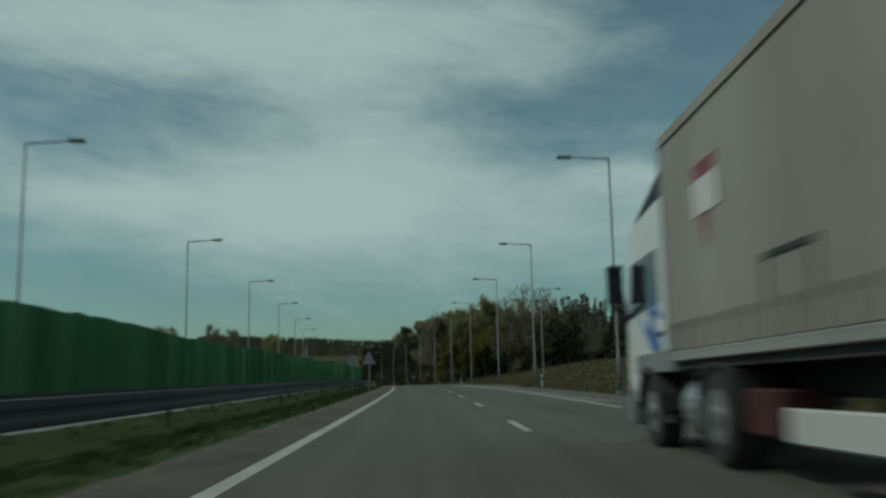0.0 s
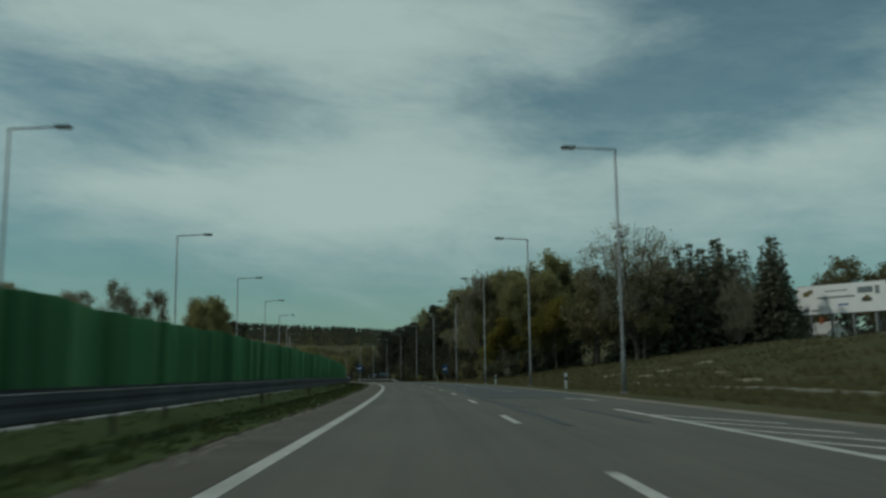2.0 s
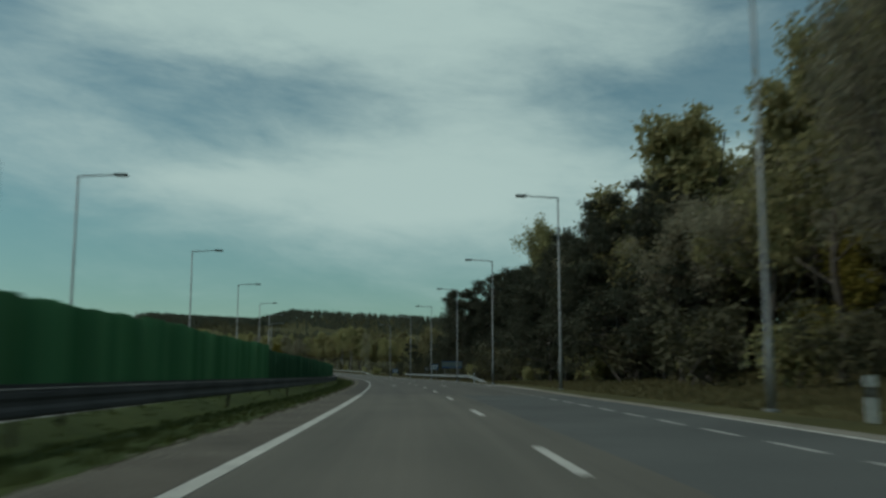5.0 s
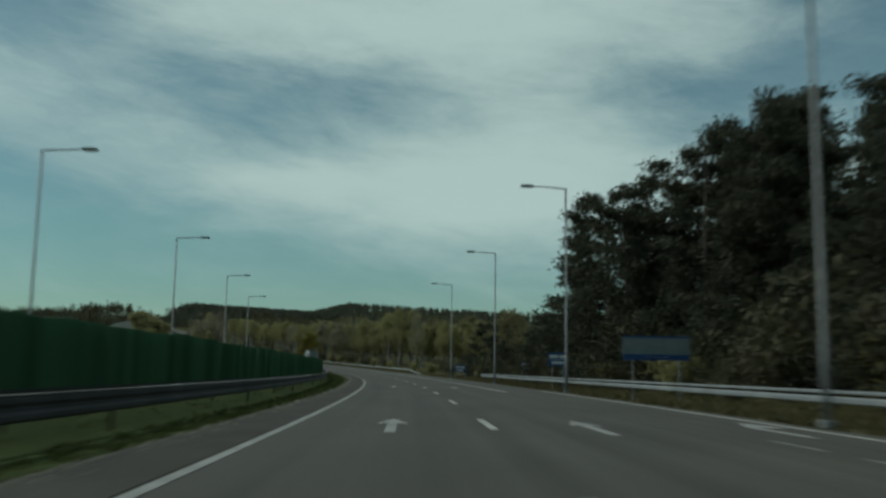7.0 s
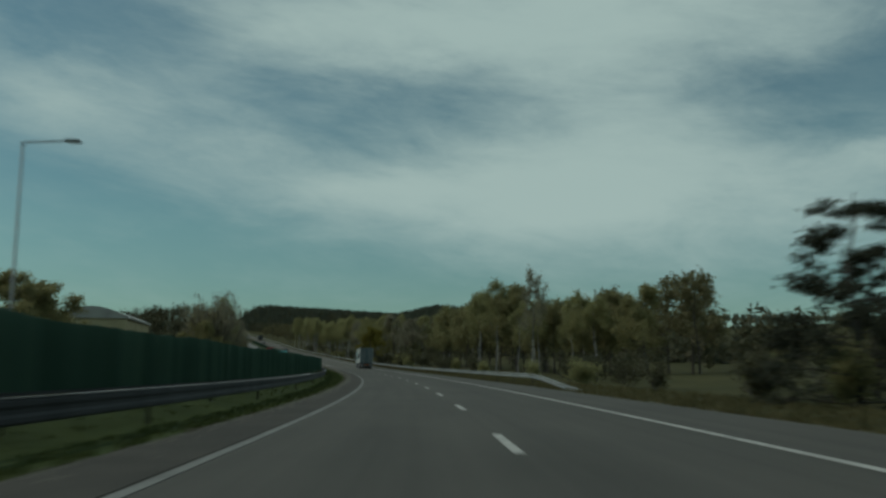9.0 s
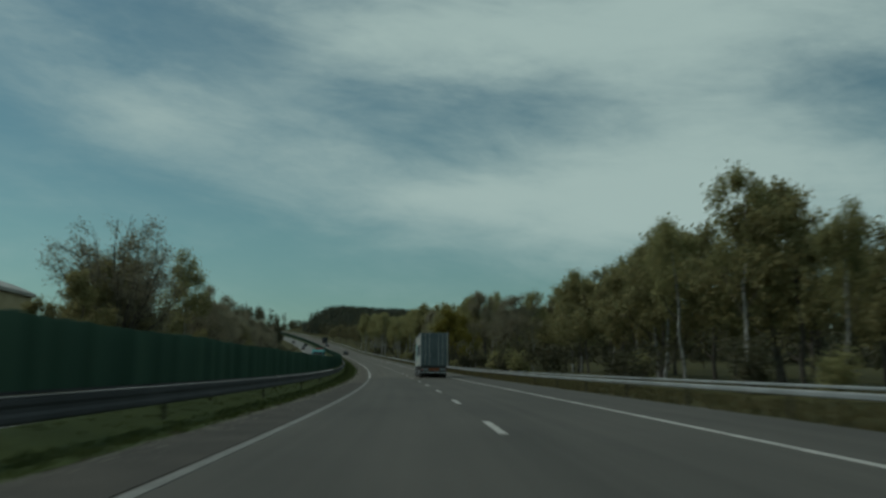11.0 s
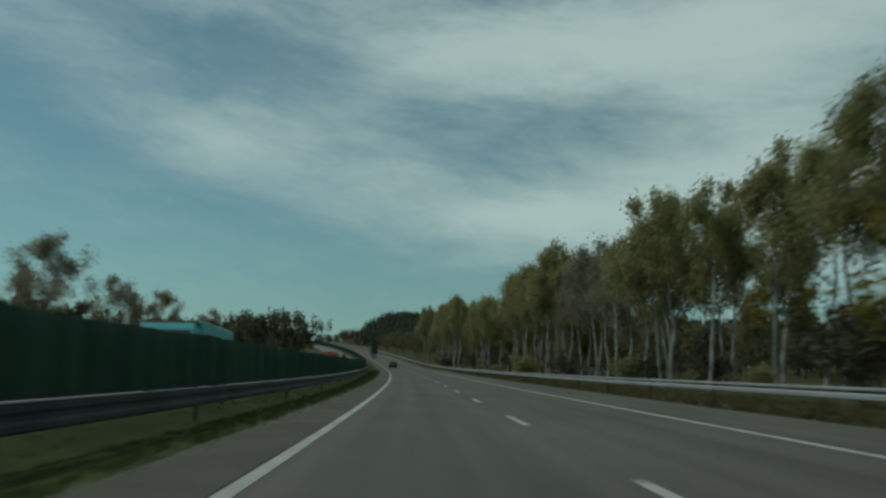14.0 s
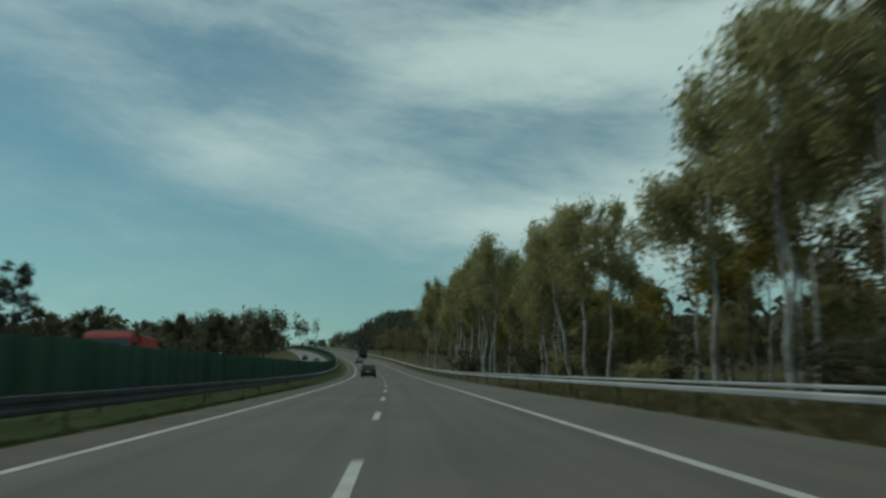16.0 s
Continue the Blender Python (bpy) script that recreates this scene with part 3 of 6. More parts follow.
# short dashes of the joining lane
for i in range(71):
    s = 105.2 + i * 2.45
    if s > 256:
        break
    stripe("joining_dash", 5.6, s, s + 1.45, 0.085, 2.0, mat=PAINT_WORN if s < 200 else PAINT_FAINT, follow=lambda s: 0.67 * step01(s, 160, 235))
# hatched gore where the slip road joins
for i in range(29):
    s = 26 + i * 2.05
    wide = 0.80 + 0.4 * float(step01(s, 44, 60))
    near = 5.55 + 0.31 * float(step01(s, 70, 44))
    q = [spot(s, near, 0.006), spot(s + 0.27, near, 0.006), spot(s + 0.27 - wide * 2.7, near + wide, 0.006), spot(s - wide * 2.7, near + wide, 0.006)]
    low = [p - Vector((0, 0, 0.005)) for p in q]
    part("hatch_bar", (low + q, [(4, 5, 6, 7), (3, 2, 1, 0), (0, 1, 5, 4), (1, 2, 6, 5), (2, 3, 7, 6), (3, 0, 4, 7)]), PAINT, road)


def arrow_mesh(s, a, tip):
    """A painted lane arrow; tip: how far its head leans to the right."""
    pts = [(-0.075, 0), (0.075, 0), (0.075, 2.1), (0.25 + tip, 2.0), (0.0 + tip, 3.4), (-0.25 + tip * 0.5, 2.0), (-0.075, 2.1)]
    top = [spot(s + y, a + x, 0.007) for x, y in pts]
    low = [spot(s + y, a + x, 0.001) for x, y in pts]
    n = len(pts)
    return top + low, [tuple(range(n)), tuple(range(2 * n - 1, n - 1, -1))] + [(i, i + n, (i + 1) % n + n, (i + 1) % n) for i in range(n)]


for s in (225.2, 256.8, 287.7):
    for a, tip in ((0.5 * W, 0.0), (1.52 * W, 0.0), (2.42 * W, 0.25)):
        if s > 280 and a > 2 * W:
            continue
        part("lane_arrow", arrow_mesh(s, a, tip), PAINT_WORN, road)
for s in (91.5, 128.6, 147.8, 170):
    part("merge_arrow", arrow_mesh(s, 6.22, -0.3), PAINT_WORN, road)
# bluish darker asphalt of the joining lane
part("lane_overlay", sweep([(3.55, 0.0005), (3.56, 0.0025), (7.18, 0.0025), (7.19, 0.0005)], 95, 204, 3.0, closed=True), ASPHALT_LANE, road)
# dark tar seams
for s0, s1, a0, a1 in ((87.2, 94, 3.2, 3.98), (80.5, 90.5, 3.5, 3.62), (81, 87.2, 4.86, 4.92), (93.4, 101.3, 3.40, 3.43), (101.3, 115.3, 4.07, 3.40), (109.3, 122.6, 4.93, 3.85), (109.5, 126.4, 6.5, 5.26)):
    part("tar_seam", sweep([(-0.085, 0.001), (-0.08, 0.0045), (0.08, 0.0045), (0.085, 0.001)], s0, s1, 2.0, closed=True,
                           follow=lambda s, s0=s0, s1=s1, a0=a0, a1=a1: a1 + (a0 - a1) * (s - s0) / (s1 - s0) + 0.03 * math.sin(s * 1.3)), TAR, road)


def hill_track():
    """A thin pale track trodden across the grassy slope."""
    verts, faces = [], []
    for i in range(25):
        s, a = 58 + i * 1.5, 13.2 + i * 0.2 + 0.15 * math.sin(i * 0.9)
        for da, dz in ((-0.28, -0.05), (-0.2, 0.05), (0.2, 0.05), (0.28, -0.05)):
            verts.append(land(s, a + da) + Vector((0, 0, dz)))
    for i in range(24):
        faces += [(i * 4 + j, i * 4 + j + 1, i * 4 + j + 5, i * 4 + j + 4) for j in range(3)]
    tagged(part("path", (verts, faces), GRAVEL), "pale trodden gravel path across the slope", "path", kind="structure")


hill_track()


# ---- guard rails ----
def w_beam(a, side, z0, z1, deep=0.05):
    """Closed outline of a corrugated rail whose face looks to that side (+1: right)."""
    h, t = z1 - z0, 0.012
    face = [(0.0, 0.0), (deep, 0.10), (deep, 0.28), (0.0, 0.42), (0.0, 0.58), (deep, 0.72), (deep, 0.90), (deep - 0.02, 0.985), (-0.05, 1.0)]
    front = [(a + side * x, z0 + q * h) for x, q in face]
    back = [(a + side * (x - t), z0 + q * h) for x, q in face][::-1]
    return front + back


def tube_rail(a, side, z0, z1):
    """Closed outline of a rounded flat rail."""
    h = z1 - z0
    return [(a + side * x, z0 + q * h) for x, q in ((0.0, 0.0), (0.03, 0.04), (0.045, 0.2), (0.045, 0.8), (0.03, 0.96), (0.0, 1.0), (-0.03, 0.9), (-0.03, 0.1))]


def guard_rail(s0, s1, a, side, z0, z1, pitch, mat, label, left=False, dive=False):
    root = thing("guard_rail", Matrix.Identity(4), label, "guard rail", kind="structure")
    bend = (lambda s: 0.9 * step01(s, s0 + 9, s0)) if dive else None
    h = z1 - z0
    outlines = [w_beam(a, side, z0, z1, 0.02)] if left else [tube_rail(a, side, z0, z0 + h * 0.54), tube_rail(a, side, z0 + h * 0.74, z1)]
    for outline in outlines:
        verts, faces = sweep(outline, s0, s1, 2.0, closed=True, follow=bend, left=left)
        if dive:
            n = len(outline)
            for i, v in enumerate(verts):
                s = s0 + (i // n) * (s1 - s0) / (len(verts) // n - 1)
                v.z -= 0.62 * float(step01(s, s0 + 8, s0))
        part("beam", (verts, faces), mat, root)
    if left:
        # paler strip paints the highlight along the rail's top
        part("top_edge", sweep([(a - 0.055, z1 - 0.004), (a - 0.055, z1 + 0.012), (a + 0.022, z1 + 0.012), (a + 0.022, z1 - 0.004)], s0, s1, 2.0, closed=True, left=True), STEEL_MID, root, "upper edge in a paler grey for sky light")
    post = mesh_of("post", *_post(z1 + 0.35), POST_RUST)
    s = s0 + (8 if dive else 1)
    while s < min(s1, 760):
        ob = new("post", post)
        ob.parent = root
        ob.matrix_basis = stand(s, a - side * 0.13, -0.4 + (drop(s) if left else 0))
        s += pitch
    return root


def _post(h):
    bm = box(-0.03, 0.03, -0.03, 0.03, 0, h + 0.0)
    v = [p.co.copy() for p in bm.verts]
    bm.verts.index_update()
    f = [tuple(q.index for q in fc.verts) for fc in bm.faces]
    bm.free()
    return v, f


# the median rail's side away from the sun is coloured dark
guard_rail(-100, 1230, -2.85, 1, 0.29, 0.615, 12.8, STEEL_DARK, "steel guard rail along the grass median, face toned dark for shade", left=True)
guard_rail(246.5, 314, 9.05, -1, 0.35, 0.58, 6.4, STEEL, "galvanised steel guard rail with a sunken end", dive=True)
guard_rail(360, 1230, 9.05, -1, 0.35, 0.58, 6.4, STEEL, "galvanised steel guard rail beside the verge", dive=True)


# ---- glare screen of upright slats on the median ----
def slat_verts(w, h, t=0.012):
    """A slat: an upright board with a clipped top and a stiffening fold."""
    o = [(-w / 2, 0), (w / 2, 0), (w / 2, h - 0.03), (w / 2 - 0.05, h), (-w / 2 + 0.05, h), (-w / 2, h - 0.03)]
    v = [(x, -t / 2 + (0.02 if abs(x) < w * 0.4 else 0), z) for x, z in o] + [(x, t / 2 + (0.02 if abs(x) < w * 0.4 else 0), z) for x, z in o]
    f = [(0, 1, 2, 3, 4, 5), (11, 10, 9, 8, 7, 6)] + [(i, i + 6, (i + 1) % 6 + 6, (i + 1) % 6) for i in range(6)]
    return v, f


def screen_run(s0, s1, pitch, w, z0, h, mat, label, single):
    root = thing("glare_screen", Matrix.Identity(4), label, "screen", kind="structure")
    part("carrier_rail", sweep([(-3.42, z0 - 0.05), (-3.42, z0 + 0.01), (-3.36, z0 + 0.01), (-3.36, z0 - 0.05)], s0, s1, 4, closed=True, left=True), STEEL_DARK, root)
    rng = np.random.default_rng(int(s0) + 900)
    me = mesh_of("slat", *slat_verts(w, h), mat)
    loose = []
    for s in np.arange(s0, s1, pitch):
        turn = 8 + rng.normal(0, 8)
        sc = 1 + rng.normal(0, 0.014) + (0.035 if int(s / 4.2) % 3 == 0 else 0) - 0.16 * float(step01(s, 5, 24) * (1 - step01(s, 44, 62)))
        m = stand(s, -3.39, z0 + drop(s), turn) @ Matrix.Diagonal((1, 1, sc, 1))
        if single[0] <= s < single[1]:
            ob = new("slat", me)
            ob.parent = root
            ob.matrix_basis = m
        else:
            v, f = slat_verts(w, h)
            loose.append(([m @ Vector(p) for p in v], f))
    if loose:
        tagged(part("slat_rows", gather(loose), mat, root), kind="stuff")
    post = mesh_of("screen_post", *_post(z0 + 0.5), POST_RUST)
    for s in np.arange(s0 + 1, min(s1, 700), 12.6):
        ob = new("screen_post", post)
        ob.parent = root
        ob.matrix_basis = stand(float(s), -3.39, -0.5 + drop(float(s)))


screen_run(-30, 205, 0.42, 0.235, 0.66, 1.14, SLAT, "bright green plastic glare screen of upright slats", (50, 175))
# from here the slats turn from the sun; their shade is in the colour
screen_run(205, 330, 0.42, 0.235, 0.65, 1.01, SLAT_MID, "lower green plastic glare screen of upright slats toned for part shade", (230, 330))
screen_run(330, 1000, 0.44, 0.27, 0.65, 1.01, SLAT_DARK, "green plastic glare screen of upright slats toned for shade", (470, 590))


# ---- street lamps ----
def street_lamp(arm, h=8.8):
    """arm: length of the bracket, its sign the side it points to."""
    root = thing("street_lamp", Matrix.Identity(4), "slender grey steel street lamp with a single bracket arm", "street lamp", "street lamps")
    part("base_plate", box(-0.11, 0.11, -0.11, 0.11, -0.1, 0.03, 0.01), LAMP_GREY, root)
    part("pole", tube([(0, 0, 0), (0, 0, 1.4), (0, 0, 1.45), (0, 0, h - 0.05)], [0.075, 0.07, 0.052, 0.038], 10), POLE, root, smooth=True)
    d = 1 if arm > 0 else -1
    part("arm", tube([(0, 0, h - 0.12), (0, 0, h), (d * 0.1, 0, h + 0.02), (arm * 0.78, 0, h + 0.09)], [0.045, 0.042, 0.034, 0.028], 8), POLE, root, smooth=True)
    x0, x1 = sorted((arm * 0.72, arm))
    bm = box(x0, x1, -0.11, 0.11, h + 0.04, h + 0.15, 0.03, 2)
    head = part("lamp_head", bm, LAMP_GREY, root)
    part("lens", box(x0 + 0.08, x1 - 0.06, -0.08, 0.08, h + 0.022, h + 0.045, 0.008), LAMP_CLEAR, head)
    return root


right_lamp = street_lamp(-2.0)
first = True
for s in (-11, 11.5, 33.5, 56, 76, 99, 121, 143.5, 166, 190, 213, 237, 260, 283.5, 306, 330.5):
    m = stand(s, 8.8, 0.05)
    if first:
        right_lamp.matrix_basis, first = m, False
    else:
        copy_thing(right_lamp, m)
left_lamp = street_lamp(2.0)
first = True
for s in (-14, 8, 30, 52.5, 74.5, 96, 119, 142, 164, 186, 209, 232, 255, 278, 301, 325, 351):
    m = stand(s, -11.75, drop(s))
    if first:
        left_lamp.matrix_basis, first = m, False
    else:
        copy_thing(left_lamp, m)
ramp_lamp = street_lamp(2.0)
ramp_lamp.matrix_basis = Matrix.Translation(land(86.5, 14.4)) @ pose(0, 0, 0, 0, 0, math.degrees(heading(86)))
copy_thing(ramp_lamp, Matrix.Translation(land(62, 19)) @ pose(0, 0, 0, 0, 0, 8))


# ---- marker posts, signs, billboard ----
def marker_post():
    root = thing("marker_post", Matrix.Identity(4), "white plastic marker post with a black band at the verge", "marker post", "marker posts")
    part("post", prism([(-0.06, -0.02), (0.06, -0.02), (0.045, 0.04), (-0.045, 0.04)], -0.05, 0.46, "z"), WHITE, root)
    part("black_band", prism([(-0.062, -0.022), (0.062, -0.022), (0.047, 0.042), (-0.047, 0.042)], 0.46, 0.62, "z"), BLACK, root)
    part("cap", prism([(-0.06, -0.02), (0.06, -0.02), (0.045, 0.04), (-0.045, 0.04)], 0.62, 0.80, "z"), WHITE, root)
    part("reflector", box(-0.03, 0.03, -0.03, -0.02, 0.49, 0.59), SIGN_BACK, root)
    return root


mp = marker_post()
for i, s in enumerate((57, 110, 137, 186, 247.5)):
    m = stand(s, 8.75 + (0.6 if s < 60 else 0), -0.04)
    if i == 0:
        mp.matrix_basis = m
    else:
        copy_thing(mp, m)


def sign_board(m, w, h, z, face, label, bars=(), posts=(0.0,), rounded=0.03, shape="box"):
    root = thing("road_sign", m, label, "road sign")
    for x in posts:
        part("sign_post", tube([(x, 0.04, -0.4), (x, 0.04, z + h * 0.9)], [0.03, 0.03], 8), POLE, root)
    if shape == "disc":
        out = [(w / 2 * math.cos(i * math.pi / 14), z + h / 2 + h / 2 * math.sin(i * math.pi / 14)) for i in range(28)]
    elif shape == "triangle":
        out = [(-w / 2, z + 0.03), (-w / 2 + 0.03, z), (w / 2 - 0.03, z), (w / 2, z + 0.03), (0.03, z + h), (-0.03, z + h)]
    else:
        r = rounded
        out = [(-w / 2 + r, z), (w / 2 - r, z), (w / 2, z + r), (w / 2, z + h - r), (w / 2 - r, z + h), (-w / 2 + r, z + h), (-w / 2, z + h - r), (-w / 2, z + r)]
    plate = part("plate", prism(out, -0.012, 0.012), face, root)
    for x0, x1, z0, z1, mat in bars:
        part("print_bar", box(x0 * w / 2, x1 * w / 2, -0.018, -0.0125, z + z0 * h, z + z1 * h), mat, plate)
    part("clamp", box(posts[0] - 0.06, posts[0] + 0.06, 0.012, 0.06, z + h * 0.4, z + h * 0.5), STEEL_DARK, root)
    return root


sign_board(stand(55.3, -2.4), 0.68, 0.68, 1.47, SIGN_BACK, "round traffic sign seen from its plain grey back", shape="disc")
sign_board(stand(54.4, -1.36), 0.79, 0.73, 1.56, SIGN_BACK, "triangular traffic sign seen from its plain grey back", shape="triangle")
PICT = ((-0.7, -0.25, 0.3, 0.52, WHITE), (-0.25, 0.55, 0.38, 0.48, WHITE), (0.1, 0.7, 0.52, 0.62, WHITE))
sign_board(stand(177.8, -1.55, drop(177)), 0.72, 0.74, 1.5, BLUE, "square blue road sign with a white pictogram", PICT)
sign_board(stand(178, 8.85, 0.0), 0.62, 0.95, 1.2, BLUE, "upright blue road sign with a white pictogram", PICT)
NOTICE = ((-1, 1, 0.0, 0.24, BLUE), (-1, 1, 0.92, 1.0, BLUE), (-0.92, -0.3, 0.55, 0.82, SIGN_BACK), (-0.2, 0.2, 0.62, 0.72, SIGN_BACK), (0.28, 0.42, 0.42, 0.8, LAMP_GREY), (0.5, 0.62, 0.42, 0.8, LAMP_GREY), (0.7, 0.82, 0.42, 0.8, LAMP_GREY), (-0.3, 0.4, 0.09, 0.14, WHITE))
TEXT = ((-0.85, 0.05, 0.60, 0.80, WHITE), (0.15, 0.85, 0.60, 0.80, WHITE), (-0.85, 0.85, 0.48, 0.51, WHITE), (-0.6, 0.55, 0.15, 0.35, WHITE))
sign_board(stand(274.9, 10.15, 0), 2.3, 0.81, 1.27, NOTICE_FACE, "wide white notice board with grey print and a blue foot", NOTICE, (-0.8, 0.8))
sign_board(stand(294.5, 10.65, 0), 1.1, 0.75, 1.15, BLUE, "blue direction sign with pale lettering", TEXT, (-0.3, 0.3))
sign_board(stand(315.4, 12.8, 0), 0.9, 0.65, 0.89, BLUE, "blue direction sign with pale lettering", TEXT, (-0.3, 0.3))
sign_board(stand(331.6, 9.85, 0), 1.0, 0.68, 0.57, BLUE, "blue direction sign with pale lettering", TEXT, (-0.5, 0.5))


def billboard():
    p = land(176.8, 60.1)
    root = thing("billboard", Matrix.Translation(p) @ pose(0, 0, 0, 0, 0, -46), "large white billboard with faded print on tall legs", "billboard")
    z0 = 9.45 - p.z
    z1 = z0 + 3.75
    for x in (-4.2, -1.4, 1.4, 4.2):
        part("leg", box(x - 0.13, x + 0.13, 0.10, 0.36, -0.5, z1 - 0.2, 0.01), POLE, root)
        part("brace", tube([(x, 0.36, z0 + 1.0), (x, 2.4, -0.4)], [0.07, 0.07], 6), POLE, root)
    part("frame", box(-5.86, 5.86, -0.02, 0.10, z0 - 0.06, z1 + 0.06, 0.02), POLE, root)
    panel = part("panel", box(-5.78, 5.78, -0.07, -0.02, z0, z1, 0.01), PLASTER, root, "white printed face")
    for x0, x1, q0, q1, mat in ((-4.9, -4.1, 0.64, 0.80, LEAF_GOLD), (-4.3, -3.6, 0.72, 0.86, LEAF_BROAD), (-3.0, 1.8, 0.53, 0.59, SIGN_BACK), (-2.0, 0.9, 0.76, 0.80, SIGN_BACK), (-0.4, 0.9, 0.26, 0.32, BLUE_PRINT),
                                (2.7, 3.9, 0.34, 0.48, LEAF_FAR), (3.1, 3.6, 0.48, 0.56, LEAF_GOLD), (-4.9, -4.2, 0.10, 0.20, SIGN_BACK), (-3.9, -2.8, 0.10, 0.16, SIGN_BACK), (4.4, 4.9, 0.58, 0.86, NOTICE_FACE), (2.2, 4.1, 0.64, 0.84, NOTICE_FACE)):
        part("print_bar", box(x0, x1, -0.08, -0.071, z0 + q0 * 3.75, z0 + q1 * 3.75), mat, panel)


billboard()


# ---- trees ----
def leaves(centres, size, rng, flat=0.0, droop=0.0):
    """Small leaves at the given places, turned at random."""
    n = len(centres)
    d1 = rng.normal(size=(n, 3))
    d1[:, 2] = d1[:, 2] * (1 - flat) - droop
    d1 /= np.linalg.norm(d1, axis=1)[:, None]
    d2 = np.cross(d1, rng.normal(size=(n, 3)))
    d2 /= np.linalg.norm(d2, axis=1)[:, None] + 1e-9
    sz = size * rng.uniform(0.6, 1.4, (n, 1))
    a, b = d1 * sz, d2 * sz * 0.6
    v = np.stack([centres - a - b * 0.5, centres + a, centres - a * 0.6 + b * 0.9], 1).reshape(-1, 3)
    return v, np.arange(3 * n).reshape(-1, 3)


def leaf_mesh(name, sets, mat):
    vs, fs, o = [], [], 0
    for v, f in sets:
        vs.append(v)
        fs.append(f + o)
        o += len(v)
    v, f = np.concatenate(vs), np.concatenate(fs)
    me = bpy.data.meshes.new(name)
    me.vertices.add(len(v))
    me.vertices.foreach_set("co", v.astype(np.float32).ravel())
    me.loops.add(len(f) * 3)
    me.loops.foreach_set("vertex_index", f.astype(np.int32).ravel())
    me.polygons.add(len(f))
    me.polygons.foreach_set("loop_start", np.arange(0, len(f) * 3, 3, dtype=np.int32))
    me.materials.append(mat)
    me.update(calc_edges=True)
    return me


def limbs(rng, base, top, r0, count, spread, rise, low=0.3, deep=2):
    """A leaning trunk with tapered limbs; gives the tubes and the tips of the twigs."""
    base, top = Vector(base), Vector(top)
    n = 7
    line = [base.lerp(top, i / (n - 1)) + Vector((*(rng.normal(0, 0.10, 2) * (0 if i in (0, n - 1) else 1)), 0)) for i in range(n)]
    pieces = [tube(line, [r0 * (1 - 0.88 * i / (n - 1)) for i in range(n)], 7)]
    tips = []
    tall = (top - base).length

    def grow(p, d, length, r, level):
        mid = p + d * length * 0.5 + Vector(rng.normal(0, 0.05 * length, 3))
        end = p + d * length + Vector((0, 0, rise * length * 0.25))
        pieces.append(tube([p, mid, end], [r, r * 0.7, r * 0.3], 4 if level == 0 else 3))
        tips.extend([mid.lerp(end, 0.5), end])
        if level < deep:
            for _ in range(3 if level == 0 else 2):
                q = mid.lerp(end, rng.uniform(0, 0.9))
                nd = (d + Vector(rng.normal(0, 0.55, 3)) + Vector((0, 0, rise * 0.4))).normalized()
                grow(q, nd, length * rng.uniform(0.45, 0.65), r * 0.5, level + 1)
    for i in range(count):
        h = low + (0.97 - low) * (i + rng.uniform(0, 0.8)) / count
        k = h * (n - 1)
        p = line[int(k)].lerp(line[min(int(k) + 1, n - 1)], k - int(k))
        q = rng.uniform(0, 2 * math.pi)
        d = Vector((math.cos(q), math.sin(q), rise * rng.uniform(0.6, 1.4))).normalized()
        grow(p, d, tall * spread * (1.15 - 0.75 * (h - low) / (1 - low)) * rng.uniform(0.75, 1.15), r0 * 0.34 * (1.1 - h), 0)
    k = tall / max(p.z for p in tips)
    pieces = [([Vector(v) * k for v in vs], fs) for vs, fs in pieces]
    return pieces, [p * k for p in tips]


def around(tips, per, scatter, rng):
    t = np.array([tuple(p) for p in tips])
    return np.repeat(t, per, axis=0) + rng.normal(0, 1, (len(t) * per, 3)) * np.array(scatter)


def broadleaf(seed, name="broadleaf_tree", h=10.0, leaf=LEAF_BROAD, bark=BARK, per=22, size=0.17, low=0.16, spread=0.30, rise=0.7, scatter=(0.30, 0.30, 0.27), count=15, r0=0.17, label="", deep=2):
    rng = np.random.default_rng(seed)
    root = thing(name, Matrix.Identity(4), label, "tree", "roadside trees")
    pieces, tips = limbs(rng, (0, 0, -0.3), (rng.normal(0, 0.4), rng.normal(0, 0.4), h), r0, count, spread, rise, low, deep)
    part("trunk", gather(pieces), bark, root)
    part("crown", leaf_mesh("crown", [leaves(around(tips, per, scatter, rng), size, rng)], leaf), leaf, root)
    return root


def spruce(seed, h=12.0, label="dark green spruce with drooping boughs"):
    rng = np.random.default_rng(seed)
    root = thing("spruce_tree", Matrix.Identity(4), label, "tree", "conifers")
    part("trunk", tube([(0, 0, -0.3), (0, 0, h * 0.5), (0, 0, h)], [0.16, 0.10, 0.01], 7), BARK, root)
    sets = []
    z = h * 0.06
    while z < h * 0.99:
        r = (h - z) / h * h * 0.23 + 0.08
        m = max(4, int(r * 8))
        for _ in range(m):
            q, rr = rng.uniform(0, 2 * math.pi), r * rng.uniform(0.75, 1.15)
            k = max(3, int(rr * 11))
            u = rng.uniform(0.1, 1, k) ** 0.8
            c = np.stack([np.cos(q) * u * rr, np.sin(q) * u * rr, z - u * rr * 0.33 + 0.06 * rng.normal(size=k)], 1) + rng.normal(0, 0.07, (k, 3))
            sets.append(leaves(c, 0.22, rng, 0.3, 0.5))
        z += 0.24 + 0.02 * h * rng.uniform(0.6, 1.2)
    part("crown", leaf_mesh("crown", sets, NEEDLE), NEEDLE, root)
    return root


